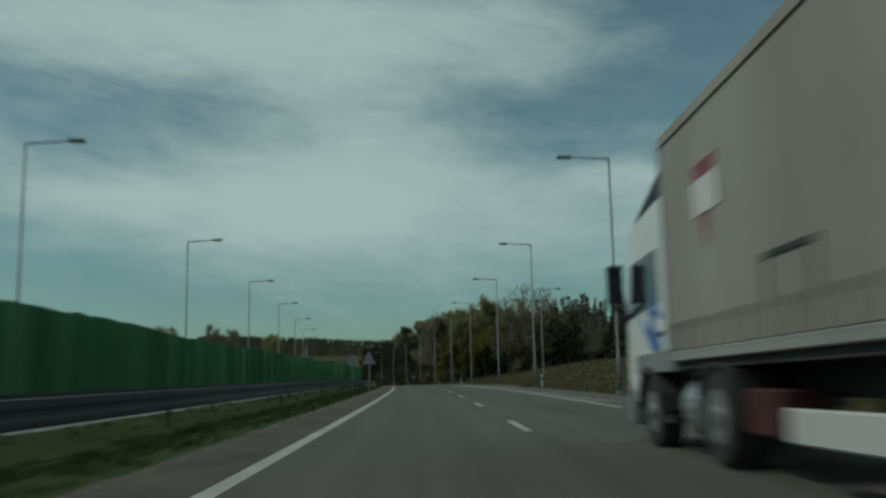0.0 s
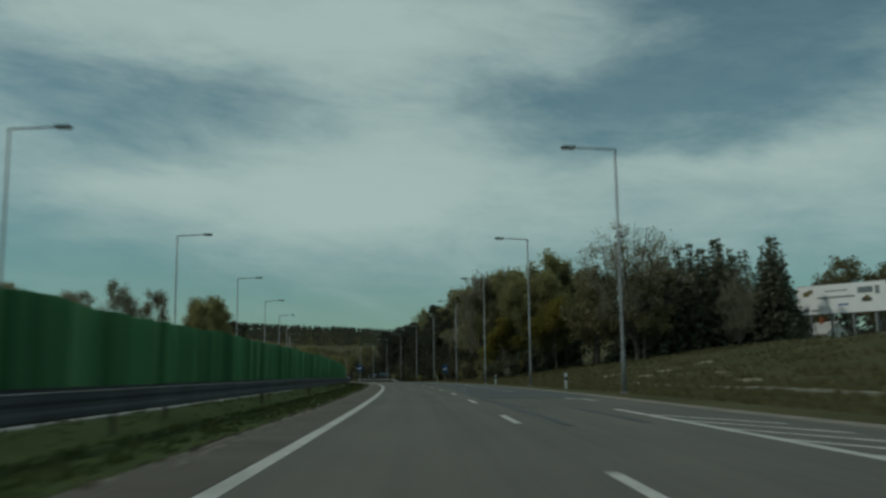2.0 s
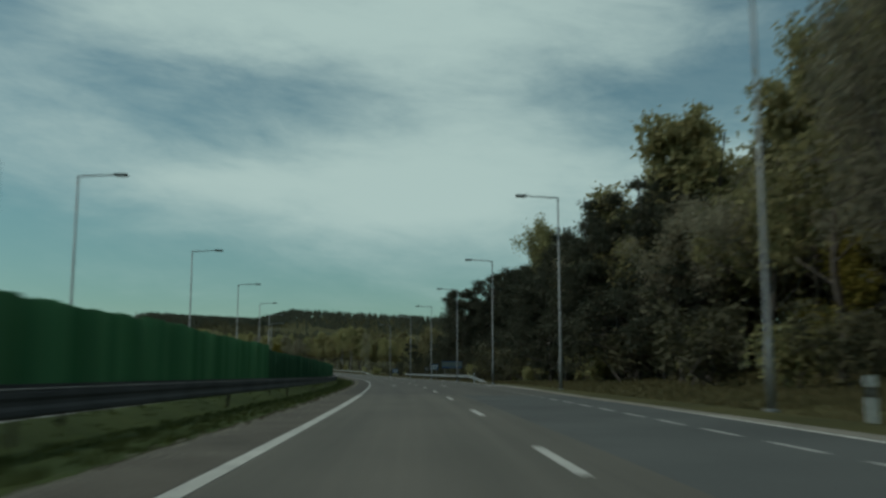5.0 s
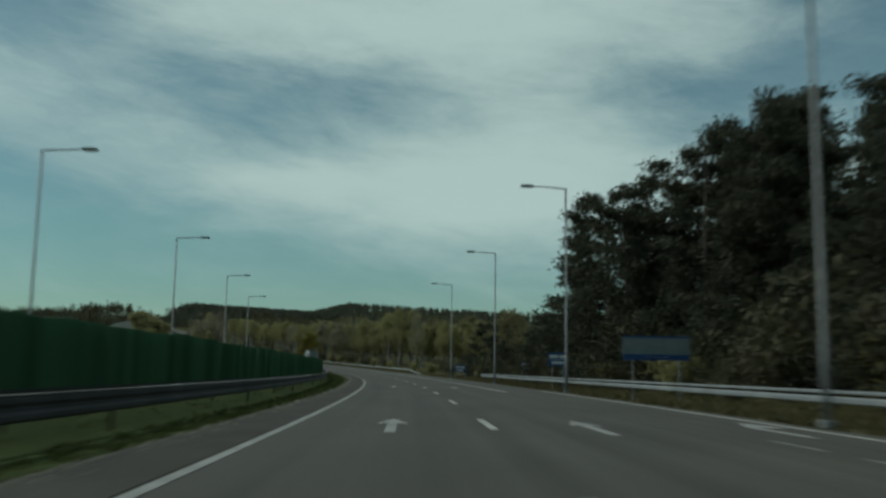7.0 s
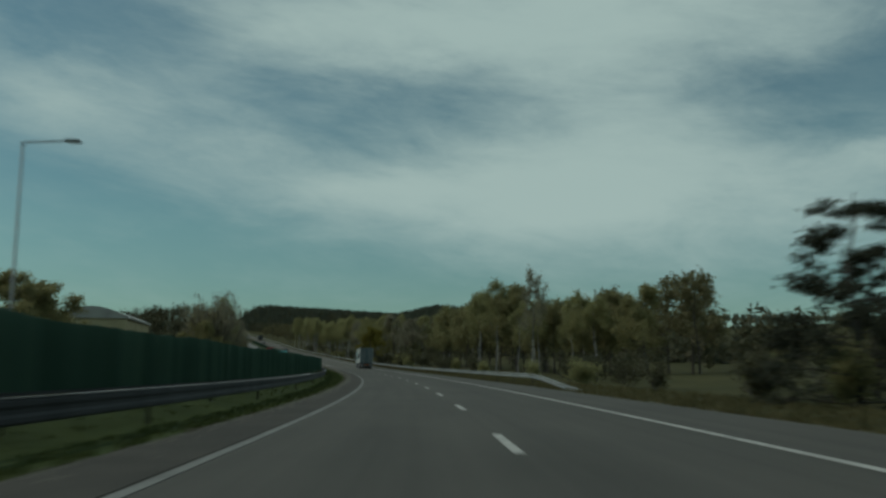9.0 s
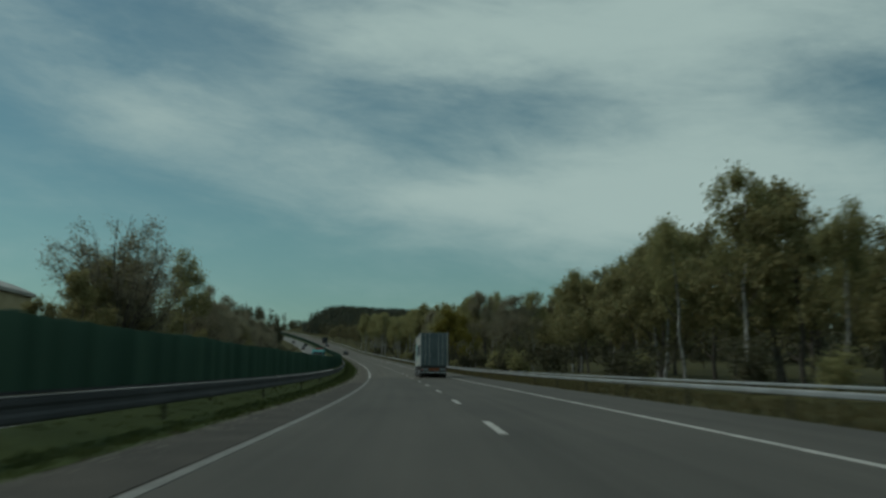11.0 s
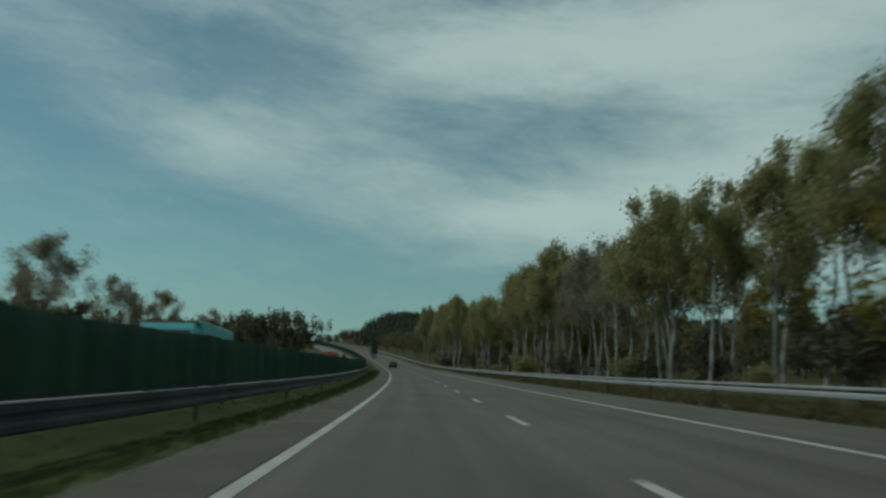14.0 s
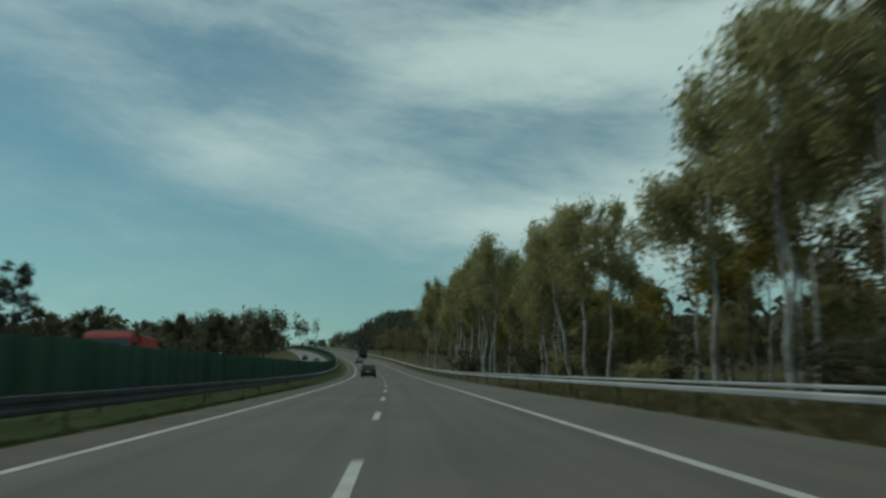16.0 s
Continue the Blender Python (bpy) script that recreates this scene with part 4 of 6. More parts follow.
def pine(seed, h=12.5, low=0.08, label="dark pine with ragged spreading boughs"):
    rng = np.random.default_rng(seed)
    root = thing("pine_tree", Matrix.Identity(4), label, "tree", "conifers")
    pieces, tips = limbs(rng, (0, 0, -0.3), (rng.normal(0, 0.3), rng.normal(0, 0.3), h * 0.97), 0.19, 34, 0.25, 0.12, low, 1)
    part("trunk", gather(pieces), BARK, root)
    part("crown", leaf_mesh("crown", [leaves(around(tips, 50, (0.30, 0.30, 0.15), rng), 0.125, rng, 0.2, 0.6)], NEEDLE_PINE), NEEDLE_PINE, root)
    return root


def fan_tree(seed, h=10.0, label="pale budding tree with a wide domed crown of upswept stems"):
    """Stems spread like a fan from a short trunk and end on a round dome."""
    rng = np.random.default_rng(seed)
    root = thing("budding_tree", Matrix.Identity(4), label, "tree", "roadside trees")
    fork = Vector((0, 0, 0.14 * h))
    pieces, tips = [tube([(0, 0, -0.3), (0.02 * h, 0, 0.07 * h), fork], [0.022 * h, 0.018 * h, 0.016 * h], 8)], []
    for i in range(22):
        q, u = i * 2.4 + rng.uniform(-0.3, 0.3), math.sqrt((i + 0.5) / 22)
        end = Vector((0.37 * h * u * math.cos(q), 0.37 * h * u * math.sin(q), h * (0.60 + 0.37 * math.sqrt(max(0.0, 1 - u ** 2.2)) - 0.10 * u) * rng.uniform(0.93, 1.03)))
        bend = fork.lerp(end, 0.5) + Vector((end.x * 0.10, end.y * 0.10, -0.02 * h)) + Vector(rng.normal(0, 0.012 * h, 3))
        line = [fork, fork.lerp(bend, 0.55), bend, bend.lerp(end, 0.55) + Vector(rng.normal(0, 0.01 * h, 3)), end]
        pieces.append(tube(line, [0.0085 * h, 0.007 * h, 0.005 * h, 0.0032 * h, 0.001 * h], 4))
        for j in range(9):
            k = rng.uniform(0.34, 0.98)
            p = line[1].lerp(bend, k * 2 - 0.6) if k < 0.6 else bend.lerp(end, (k - 0.6) / 0.4)
            d = (Vector((math.cos(q), math.sin(q), 0.8)) + Vector(rng.normal(0, 0.8, 3))).normalized()
            tip = p + d * h * rng.uniform(0.06, 0.12)
            pieces.append(tube([p, p.lerp(tip, 0.5) + Vector((0, 0, -0.006 * h)), tip], [0.0024 * h, 0.0018 * h, 0.0008 * h], 3))
            tips += [p.lerp(tip, 0.6), tip]
            for _ in range(2):
                side = tip + (d + Vector(rng.normal(0, 0.7, 3))).normalized() * h * 0.045
                pieces.append(tube([p.lerp(tip, 0.7), side], [0.0014 * h, 0.0006 * h], 3))
                tips.append(side)
    part("trunk", gather(pieces), BARK, root)
    part("crown", leaf_mesh("crown", [leaves(around(tips, 20, (0.20, 0.20, 0.20), rng), 0.078, rng)], LEAF_BUD), LEAF_BUD, root)
    return root


def birch(seed, h=11.5, per=15, low=0.3, label="slender birch with white bark and fresh leaves", leaf=None):
    rng = np.random.default_rng(seed)
    leaf = leaf or LEAF_BIRCH
    root = thing("birch_tree", Matrix.Identity(4), label, "tree", "birches")
    pieces, tips = limbs(rng, (0, 0, -0.3), (rng.normal(0, 0.5), rng.normal(0, 0.5), h), 0.13, 17, 0.17, 0.9, low, 2)
    part("trunk", pieces[0], BIRCH, root)
    part("bough", gather(pieces[1:]), BARK, root)
    part("crown", leaf_mesh("crown", [leaves(around(tips, round(per * 1.25), (0.24, 0.24, 0.36), rng), 0.118, rng, 0, 0.5)], leaf), leaf, root)
    return root


def bush(seed, leaf, h=2.2, label="tangled brown shrub on the verge"):
    rng = np.random.default_rng(seed)
    root = thing("shrub", Matrix.Identity(4), label, "shrub", "shrubs")
    pieces, tips = [], []
    for i in range(5):
        p, t = limbs(rng, (rng.normal(0, 0.25), rng.normal(0, 0.25), -0.2), (rng.normal(0, 0.8), rng.normal(0, 0.8), h * rng.uniform(0.6, 1)), 0.03, 6, 0.35, 0.8, 0.15, 0)
        pieces += p
        tips += t
    part("wood", gather(pieces), BARK, root)
    part("leafage", leaf_mesh("leafage", [leaves(around(tips, 20, (0.26, 0.26, 0.24), rng), 0.14, rng)], leaf), leaf, root)
    return root


class Grove:
    """Plants one model again and again, the first time itself."""

    def __init__(self, models):
        self.models, self.used, self.turns = models, set(), 0

    def put(self, m, which=None):
        i = self.turns % len(self.models) if which is None else which
        self.turns += 1
        if i in self.used:
            k = self.models[i].scale
            return copy_thing(self.models[i], m @ Matrix.Diagonal((1 / k.x, 1 / k.y, 1 / k.z, 1)))
        self.used.add(i)
        self.models[i].matrix_basis = m
        return self.models[i]


BROAD = Grove([broadleaf(s, label="olive-brown broadleaf tree coming into leaf") for s in (11, 12, 13)])
FAR_BROAD = Grove([broadleaf(s, leaf=LEAF_MID, per=21, size=0.24, count=13, deep=1, scatter=(0.42, 0.42, 0.36), label="olive-brown broadleaf tree coming into leaf") for s in (14, 15)])
BUDDY = Grove([broadleaf(21, "budding_tree", 10, LEAF_BUD, BARK, 14, 0.095, 0.2, 0.31, 0.8, (0.26, 0.26, 0.24), 19, 0.2, "pale budding tree with a wide open crown", 3),
               broadleaf(22, "budding_tree", 10, LEAF_BUD, BARK, 13, 0.095, 0.25, 0.28, 0.9, (0.25, 0.25, 0.24), 18, 0.17, "pale budding tree with a wide open crown", 3)])
FAN = Grove([fan_tree(23), fan_tree(24)])
GOLD = Grove([broadleaf(31, "maple_tree", 8, LEAF_GOLD, BARK, 24, 0.15, 0.12, 0.30, 0.7, label="small yellow-green maple in flower"),
              broadleaf(32, "maple_tree", 8, LEAF_GOLD, BARK, 26, 0.13, 0.42, 0.36, 0.6, (0.34, 0.34, 0.28), 13, 0.12, "ochre-gold maple with a bare lower trunk")])
SPRUCE = Grove([spruce(41), spruce(42, 11.0)])
PINE = Grove([pine(51), pine(52, 12.0, 0.2), pine(53, 12.5, 0.1), pine(54, 12.5, 0.02)])
BIRCHES = Grove([birch(61, low=0.34), birch(62, low=0.36), birch(63, 11.0, 12, 0.48), birch(64, 11.5, 16, 0.34)])
DARK = Grove([broadleaf(s, per=40, size=0.24, count=14, deep=1, leaf=LEAF_FAR, scatter=(0.42, 0.42, 0.36), label="dark grey-green broadleaf tree in a distant grove") for s in (16, 17, 18)])
POPLAR = Grove([broadleaf(s, "poplar_tree", 12, leaf, BARK, 16, 0.15, 0.16, 0.14, 1.5, (0.30, 0.30, 0.42), 22, 0.15, "tall narrow tree with upswept olive-brown boughs") for s, leaf in ((81, LEAF_BROAD), (82, LEAF_BIRCH), (83, LEAF_BROAD))])
SPARSE = Grove([birch(66, 11.5, 11, 0.36, "slender bare birch with sparse budding twigs", LEAF_BUD), birch(67, 11.5, 9, 0.34, "slender bare birch with sparse budding twigs", LEAF_BUD)])
TALL = Grove([birch(65, 13.0, 16, 0.60, "tall birch with a bare trunk and high crown")])
BUSH = Grove([bush(71, LEAF_FAR), bush(72, LEAF_FAR), bush(73, LEAF_BIRCH)])


def sow(grove, s0, s1, a0, a1, count, lo, hi, base, wide=(0.9, 1.2)):
    """count trees in a stretch; lo, hi: height; base: the model's own height."""
    rng = np.random.default_rng([int(s0), int(s1), int(abs(a0) * 10), count])
    for i in range(count):
        s = s0 + (s1 - s0) * (i + rng.uniform(0.1, 0.9)) / count
        grove.put(plant(s, rng.uniform(a0, a1), rng.uniform(0, 360), rng.uniform(lo, hi) / base, rng.uniform(*wide)))


# right: hillside above the slip road, spruces behind
sow(SPRUCE, 173, 205, 40, 52, 36, 14.2, 16.4, 12, (1.1, 1.4))
sow(SPRUCE, 192, 218, 56, 88, 22, 9.8, 11.6, 12, (1.2, 1.5))
sow(FAR_BROAD, 180, 206, 68, 90, 10, 10, 13.5, 10)
for s, a, hh, q in ((176, 51.2, 15.4, 0), (178, 53.0, 14.6, 1), (174, 49.6, 15.0, 0), (182, 54.0, 14.2, 1)):
    SPRUCE.put(plant(s, a, s * 29 % 360, hh / 12, 1.3), q)
SPRUCE.put(plant(149, 55, 20, 1.08, 1.0), 0)
SPRUCE.put(plant(147.4, 55.4, 120, 1.04, 1.0), 1)
sow(SPRUCE, 174, 190, 36, 47, 20, 13.4, 15.6, 12, (1.2, 1.5))
sow(FAR_BROAD, 172, 185, 28, 36, 6, 9, 12, 10)
sow(FAR_BROAD, 120, 148, 52, 75, 7, 6, 9, 10)
sow(FAR_BROAD, 129, 140, 56.5, 68, 7, 10.5, 13, 10)
FAN.put(plant(174.5, 31.9, 40, 1.86, 0.93), 0)
FAN.put(plant(169, 42.6, 80, 1.12, 0.6), 1)
FAN.put(plant(195.5, 16.6, 160, 1.56, 0.62), 1)
FAN.put(plant(199, 19.4, 50, 1.58, 0.6), 0)
BUDDY.put(plant(120, 58, 10, 1.0, 1.1), 1)
# right: mixed wood up to the pines
sow(BROAD, 190, 199, 19, 29, 5, 8.5, 10.5, 10)
sow(BIRCHES, 188, 199, 16.5, 21, 6, 12, 14.5, 11.5)
GOLD.put(plant(189, 18, 20, 0.95), 0)
GOLD.put(plant(185.5, 24.6, 130, 1.18, 1.0), 1)
for s, a, hh in ((190.5, 19.8, 12.4), (189.2, 21.4, 11.6), (190.5, 23.0, 12.6), (188.6, 24.2, 12.0), (189.4, 25.6, 12.9), (188.2, 26.6, 9.6)):
    POPLAR.put(plant(s, a, s * 37 % 360, hh / 12, 1.15))
for s, a, hh in ((203.5, 26.8, 15.6), (205, 29.4, 17.0), (206.5, 31.8, 16.2), (202, 24.0, 14.8)):
    POPLAR.put(plant(s, a, s * 31 % 360, hh / 12, 1.2))
sow(BROAD, 200, 240, 18, 30, 15, 13.6, 15.4, 10)
sow(BROAD, 240, 262, 22, 30, 6, 11, 13, 10)
sow(BUDDY, 190, 250, 17, 21, 6, 10, 13, 10)
sow(PINE, 222, 240, 16, 19, 6, 12.5, 14, 12.5)
sow(SPRUCE, 223, 242, 30, 40, 6, 12, 14, 12, (1.2, 1.5))
GOLD.put(plant(207, 21, 60, 0.9), 0)
sow(FAR_BROAD, 212, 300, 30, 50, 18, 15.5, 18, 10)
sow(PINE, 205, 236, 26, 34, 6, 14, 16, 12.5)
sow(BUSH, 178, 300, 14.5, 18, 26, 1.6, 3.0, 2.2)
sow(PINE, 240, 264, 17.5, 24, 6, 11, 12.5, 12.5)
sow(PINE, 264, 278, 17, 23, 4, 11.2, 12.6, 12.5)
sow(PINE, 285, 300, 17, 24, 6, 13.4, 15.0, 12.5)
sow(PINE, 262, 305, 18, 28, 16, 10, 12.5, 12.5)
PINE.put(plant(251.5, 16.2, 30, 13.2 / 12.5, 0.85), 2)
PINE.put(plant(299, 15.9, 30, 1.02), 0)
PINE.put(plant(293, 18.5, 80, 1.1), 2)
PINE.put(plant(306, 20, 200, 0.9), 1)
PINE.put(plant(250, 17.2, 60, 1.1, 1.1), 1)
PINE.put(plant(304, 16.0, 140, 1.04, 1.1), 0)
PINE.put(plant(309, 17.8, 250, 1.0, 1.1), 2)
PINE.put(plant(314, 18.6, 250, 0.75, 1.2), 1)
PINE.put(plant(313.5, 16.8, 80, 0.72, 1.15), 0)
PINE.put(plant(318, 17.8, 140, 0.48, 1.4), 3)
# taller pines deeper in the wood
for s, a, hh, q in ((300, 28, 19, 0), (310, 32, 20, 1), (319, 30.5, 20.5, 2), (306, 38, 21, 3), (300, 43, 22.5, 1), (316, 42, 22, 0), (328, 42, 22.5, 2), (292, 34, 19.5, 1), (321, 36, 21, 3)):
    PINE.put(plant(s, a, s * 17 % 360, hh / 12.5, 0.85), q)
for s, a, k in ((345, 14.8, 0.50), (348, 17.0, 0.36), (335.5, 14.4, 0.29), (338, 24, 0.30)):
    PINE.put(plant(s, a, s * 11 % 360, k, 1.25), 3)
# thicket of young pines sloping down behind the guard rail
for s, a, hh in ((315.6, 15.8, 6.4), (318.4, 16.8, 6.2), (320.6, 15.7, 5.5), (323.2, 16.6, 5.2), (325.6, 15.8, 4.7), (328.4, 16.6, 4.3), (331, 16.0, 3.7), (317, 19.4, 7.0), (321.5, 19.6, 6.4), (326, 19.4, 5.6)):
    PINE.put(plant(s, a, s * 19 % 360, hh / 12.5, 1.35))
sow(DARK, 318, 345, 15.5, 24, 10, 2.5, 3.5, 10, (1.0, 1.4))
TALL.put(plant(252.5, 16.4, 40, 14.2 / 13, 1.0), 0)
SPARSE.put(plant(401.5, 16.0, 40, 9.6 / 11.5, 0.75), 0)
sow(BUSH, 255, 400, 12.5, 19, 30, 1.0, 1.9, 2.2)
# right: thinner wood before the birches
sow(FAR_BROAD, 330, 400, 30, 60, 16, 3.5, 5, 10)
sow(BROAD, 405, 445, 24, 30, 11, 7.5, 9.3, 10)
sow(BROAD, 445, 520, 24, 30, 15, 9.5, 12.5, 10)
sow(BIRCHES, 405, 440, 22, 26, 6, 7.5, 9, 11.5)
sow(BIRCHES, 445, 520, 22, 26, 9, 10, 13, 11.5)
sow(FAR_BROAD, 405, 540, 30, 45, 14, 10, 13, 10)
GOLD.put(plant(518, 11.2, 30, 0.95), 0)
GOLD.put(plant(528, 13.5, 110, 0.9), 0)
sow(BUDDY, 505, 545, 16, 21, 4, 9, 11, 10)
sow(BIRCHES, 528, 556, 16, 21, 8, 10, 12, 11.5)
sow(BIRCHES, 554.5, 567.5, 15.5, 18, 8, 9.4, 10.8, 11.5)
sow(SPARSE, 572, 590, 14, 19, 8, 8, 10.5, 11.5)
BIRCHES.turns += 6
sow(BROAD, 530, 580, 22, 28, 8, 4, 6, 10)
sow(BROAD, 584, 700, 18, 23, 16, 3.5, 6, 10)
sow(FAR_BROAD, 592, 640, 24, 34, 9, 7, 9, 10)
sow(TALL, 610, 655, 17, 27, 5, 8.5, 11, 13, (1.0, 1.4))
sow(BIRCHES, 588, 620.5, 13.4, 18, 13, 10.6, 12.2, 11.5)
sow(BIRCHES, 636, 664, 12.5, 17, 10, 9.5, 11.5, 11.5)
sow(BIRCHES, 664, 745, 11.5, 17, 22, 11, 13, 11.5)
sow(BROAD, 650, 760, 16, 26, 13, 7, 9.5, 10)
sow(BUSH, 420, 700, 12, 17, 34, 1.2, 2.4, 2.2)
sow(GOLD, 560, 780, 17, 24, 9, 6, 8.5, 8)
sow(FAR_BROAD, 700, 900, 12, 40, 30, 5.5, 8, 10)
sow(FAR_BROAD, 600, 662, 36, 70, 16, 6, 8, 10)
# dark forest behind the birches
sow(SPRUCE, 560, 860, 98, 132, 84, 10.5, 13.5, 12, (1.3, 1.7))
sow(DARK, 540, 652, 40, 62, 20, 4, 6, 10, (1.1, 1.5))
# left: beyond the oncoming carriageway
BUDDY.put(plant(172, -28.6, 40, 1.08, 0.8), 0)
BUDDY.put(plant(178.5, -26.8, 130, 1.05, 0.85), 1)
sow(BUDDY, 190, 214, -48, -34, 6, 10, 12, 10)
for s, a, hh in ((156, -17.6, 7.9), (159.5, -18.2, 8.4), (162.5, -18.6, 8.0), (166.5, -17.6, 8.8), (169.5, -18.2, 9.2), (172.5, -17.4, 8.9), (174.5, -18.4, 8.2)):
    POPLAR.put(plant(s, a, s * 37 % 360, hh / 12, 1.35))
for s, a, k, q in ((189, -17.2, 0.66, 3), (190.5, -18.8, 0.60, 3), (192, -16.8, 0.54, 3), (195.5, -16.4, 0.44, 3), (194, -18, 0.42, 3)):
    PINE.put(plant(s, a, s * 13 % 360, k, 1.0), q)
for s, a, hh, q in ((190.5, -16.9, 8.5, 0), (193, -17.2, 7.2, 1)):
    SPRUCE.put(plant(s, a, s * 13 % 360, hh / 12, 1.7), q)
sow(FAR_BROAD, 205, 330, -40, -24, 7, 3.5, 5.5, 10)
FAN.put(plant(463.2, -18.6, 20, 1.30, 0.95), 0)
FAN.put(plant(468.6, -20, 130, 1.08, 1.0), 1)
BIRCHES.put(plant(489, -18.5, 20, 1.02, 1.2), 3)
sow(BROAD, 400, 412, -33, -24, 5, 6.5, 8, 10)
sow(BROAD, 455, 520, -24, -17, 10, 4, 6.5, 10)
sow(BROAD, 456, 474, -23, -16.5, 5, 6.5, 9, 10)
for s, a, k, hh in ((493.5, -17.6, 0, 8.6), (497, -19, 1, 8), (500, -17.4, 1, 7.5), (505, -18, 0, 8.5), (512, -17, 1, 8), (522, -19, 0, 7.5), (536, -18, 1, 7), (548, -20, 0, 8.5), (556, -17, 1, 7.5), (575, -19, 0, 7), (582, -18, 1, 6.6), (604, -19, 0, 6.5)):
    BUDDY.put(plant(s, a, s * 7 % 360, hh / 10), k)
PINE.put(plant(640, -18.2, 20, 0.62, 0.75), 1)
PINE.put(plant(652, -25, 20, 0.42), 1)
sow(DARK, 520, 700, -60, -26, 36, 4.5, 7, 10, (1.0, 1.4))
sow(BUSH, 420, 660, -17, -13.5, 22, 1.2, 2.2, 2.2)
sow(DARK, 700, 860, -60, -18, 30, 6, 10, 10)
sow(BUSH, 140, 230, -22, -14.5, 8, 1.0, 1.8, 2.2)
BUDDY.put(plant(194.5, 16.0, 70, 1.38, 0.8), 1)
BUDDY.put(plant(195.5, 18.3, 200, 1.46, 0.8), 0)


# ---- grass on the verges ----
def tufts(name, rows, mat, label):
    """Upright blades in small tufts; rows: (s0, s1, a0, a1, tufts, height)."""
    r = np.random.default_rng(77)
    cs, up = [], []
    for s0, s1, a0, a1, n, h in rows:
        s, a = r.uniform(s0, s1, n), r.uniform(a0, a1, n)
        X, Y, Z = ground_point(s, a)
        c = np.repeat(np.stack([X, Y, Z], 1), 5, 0)
        c[:, :2] += r.normal(0, 0.09, (len(c), 2))
        cs.append(c)
        up.append(r.uniform(0.5, 1.4, len(c)) * h)
    c, up = np.concatenate(cs), np.concatenate(up)
    q = r.uniform(0, 6.28, len(c))
    d = np.stack([np.cos(q), np.sin(q), 0 * q], 1)
    w = (0.02 + 0.12 * up)[:, None]
    lean = np.stack([r.normal(0, 0.3, len(c)) * up, r.normal(0, 0.3, len(c)) * up, up], 1)
    v = np.stack([c - d * w, c + d * w, c + lean], 1).reshape(-1, 3)
    ob = part(name, leaf_mesh(name, [(v, np.arange(len(v)).reshape(-1, 3))], mat), mat)
    tagged(ob, label, "grass", kind="stuff")


tufts("median_grass", [(0, 650, -2.7, -1.45, 9000, 0.08), (0, 650, -5.0, -2.7, 7000, 0.05), (0, 650, -15, -11.6, 4000, 0.2)], BLADE, "rough grass tufts along the median")
tufts("verge_grass", [(5, 260, 8.9, 14, 9000, 0.14), (30, 260, 13, 34, 9000, 0.22), (260, 640, 8.9, 14, 9000, 0.16)], BLADE_DRY, "rough brownish grass on the bank")


def grit(name, rows, mat, label):
    """Loose small stones and clods; rows: (s0, s1, middle, spread, count, size)."""
    r = np.random.default_rng(91)
    vs, fs, o = [], [], 0
    for s0, s1, mid, spread, n, size in rows:
        for s, a, k, q in zip(r.uniform(s0, s1, n), r.normal(mid, spread, n), r.uniform(0.5, 1.5, n) * size, r.uniform(0, 6.28, n)):
            p = spot(s, a, -0.03 if a < -1.06 or a > 8.2 else 0.006)
            vs += [(p.x + k * math.cos(q + t), p.y + k * math.sin(q + t), p.z) for t in (0, 1.9, 3.1, 4.6)] + [(p.x, p.y, p.z + k * 0.7)]
            fs += [(o, o + 1, o + 4), (o + 1, o + 2, o + 4), (o + 2, o + 3, o + 4), (o + 3, o, o + 4)]
            o += 5
    tagged(part(name, (vs, fs), mat), label, "gravel", kind="stuff")


grit("loose_gravel", [(0, 640, -1.02, 0.10, 5200, 0.030), (0, 640, -0.85, 0.16, 2200, 0.022), (60, 640, 8.3, 0.12, 2600, 0.030)], GRAVEL, "loose gravel strewn along the asphalt's edge")
grit("soil_clods", [(60, 240, -1.12, 0.07, 1500, 0.045), (240, 640, -1.14, 0.07, 1800, 0.035)], SOIL, "dark clods of soil along the asphalt's edge")


# concrete gutter at the foot of the bank, with bare sandy spots above it
def gutter(s0, s1, a, count=40):
    root = tagged(new("drainage_gutter"), "weathered concrete drainage gutter at the foot of a grassy bank", "gutter")
    step = (s1 - s0) / count
    across = [(-0.30, 0.05), (-0.22, 0.06), (-0.12, -0.02), (0.12, -0.02), (0.22, 0.06), (0.30, 0.05)]
    r = np.random.default_rng(17)
    for i in range(count):
        lo, hi, tilt = s0 + i * step + 0.04, s0 + (i + 1) * step - 0.04, r.normal(0, 0.015)
        verts, faces = [], []
        for s in (lo, hi):
            verts += [tuple(land(s, a + da + 0.25 * math.sin(s * 0.05)) + Vector((0, 0, dz + tilt))) for da, dz in across]
            verts += [tuple(land(s, a + da + 0.25 * math.sin(s * 0.05)) + Vector((0, 0, -0.12))) for da in (0.30, -0.30)]
        for j in range(8):
            q = (j + 1) % 8
            faces.append((j, q, 8 + q, 8 + j))
        faces += [tuple(range(8))[::-1], tuple(range(8, 16))]
        part("gutter_slab", (verts, faces), GUTTER, root)


gutter(34, 150, 12.9)


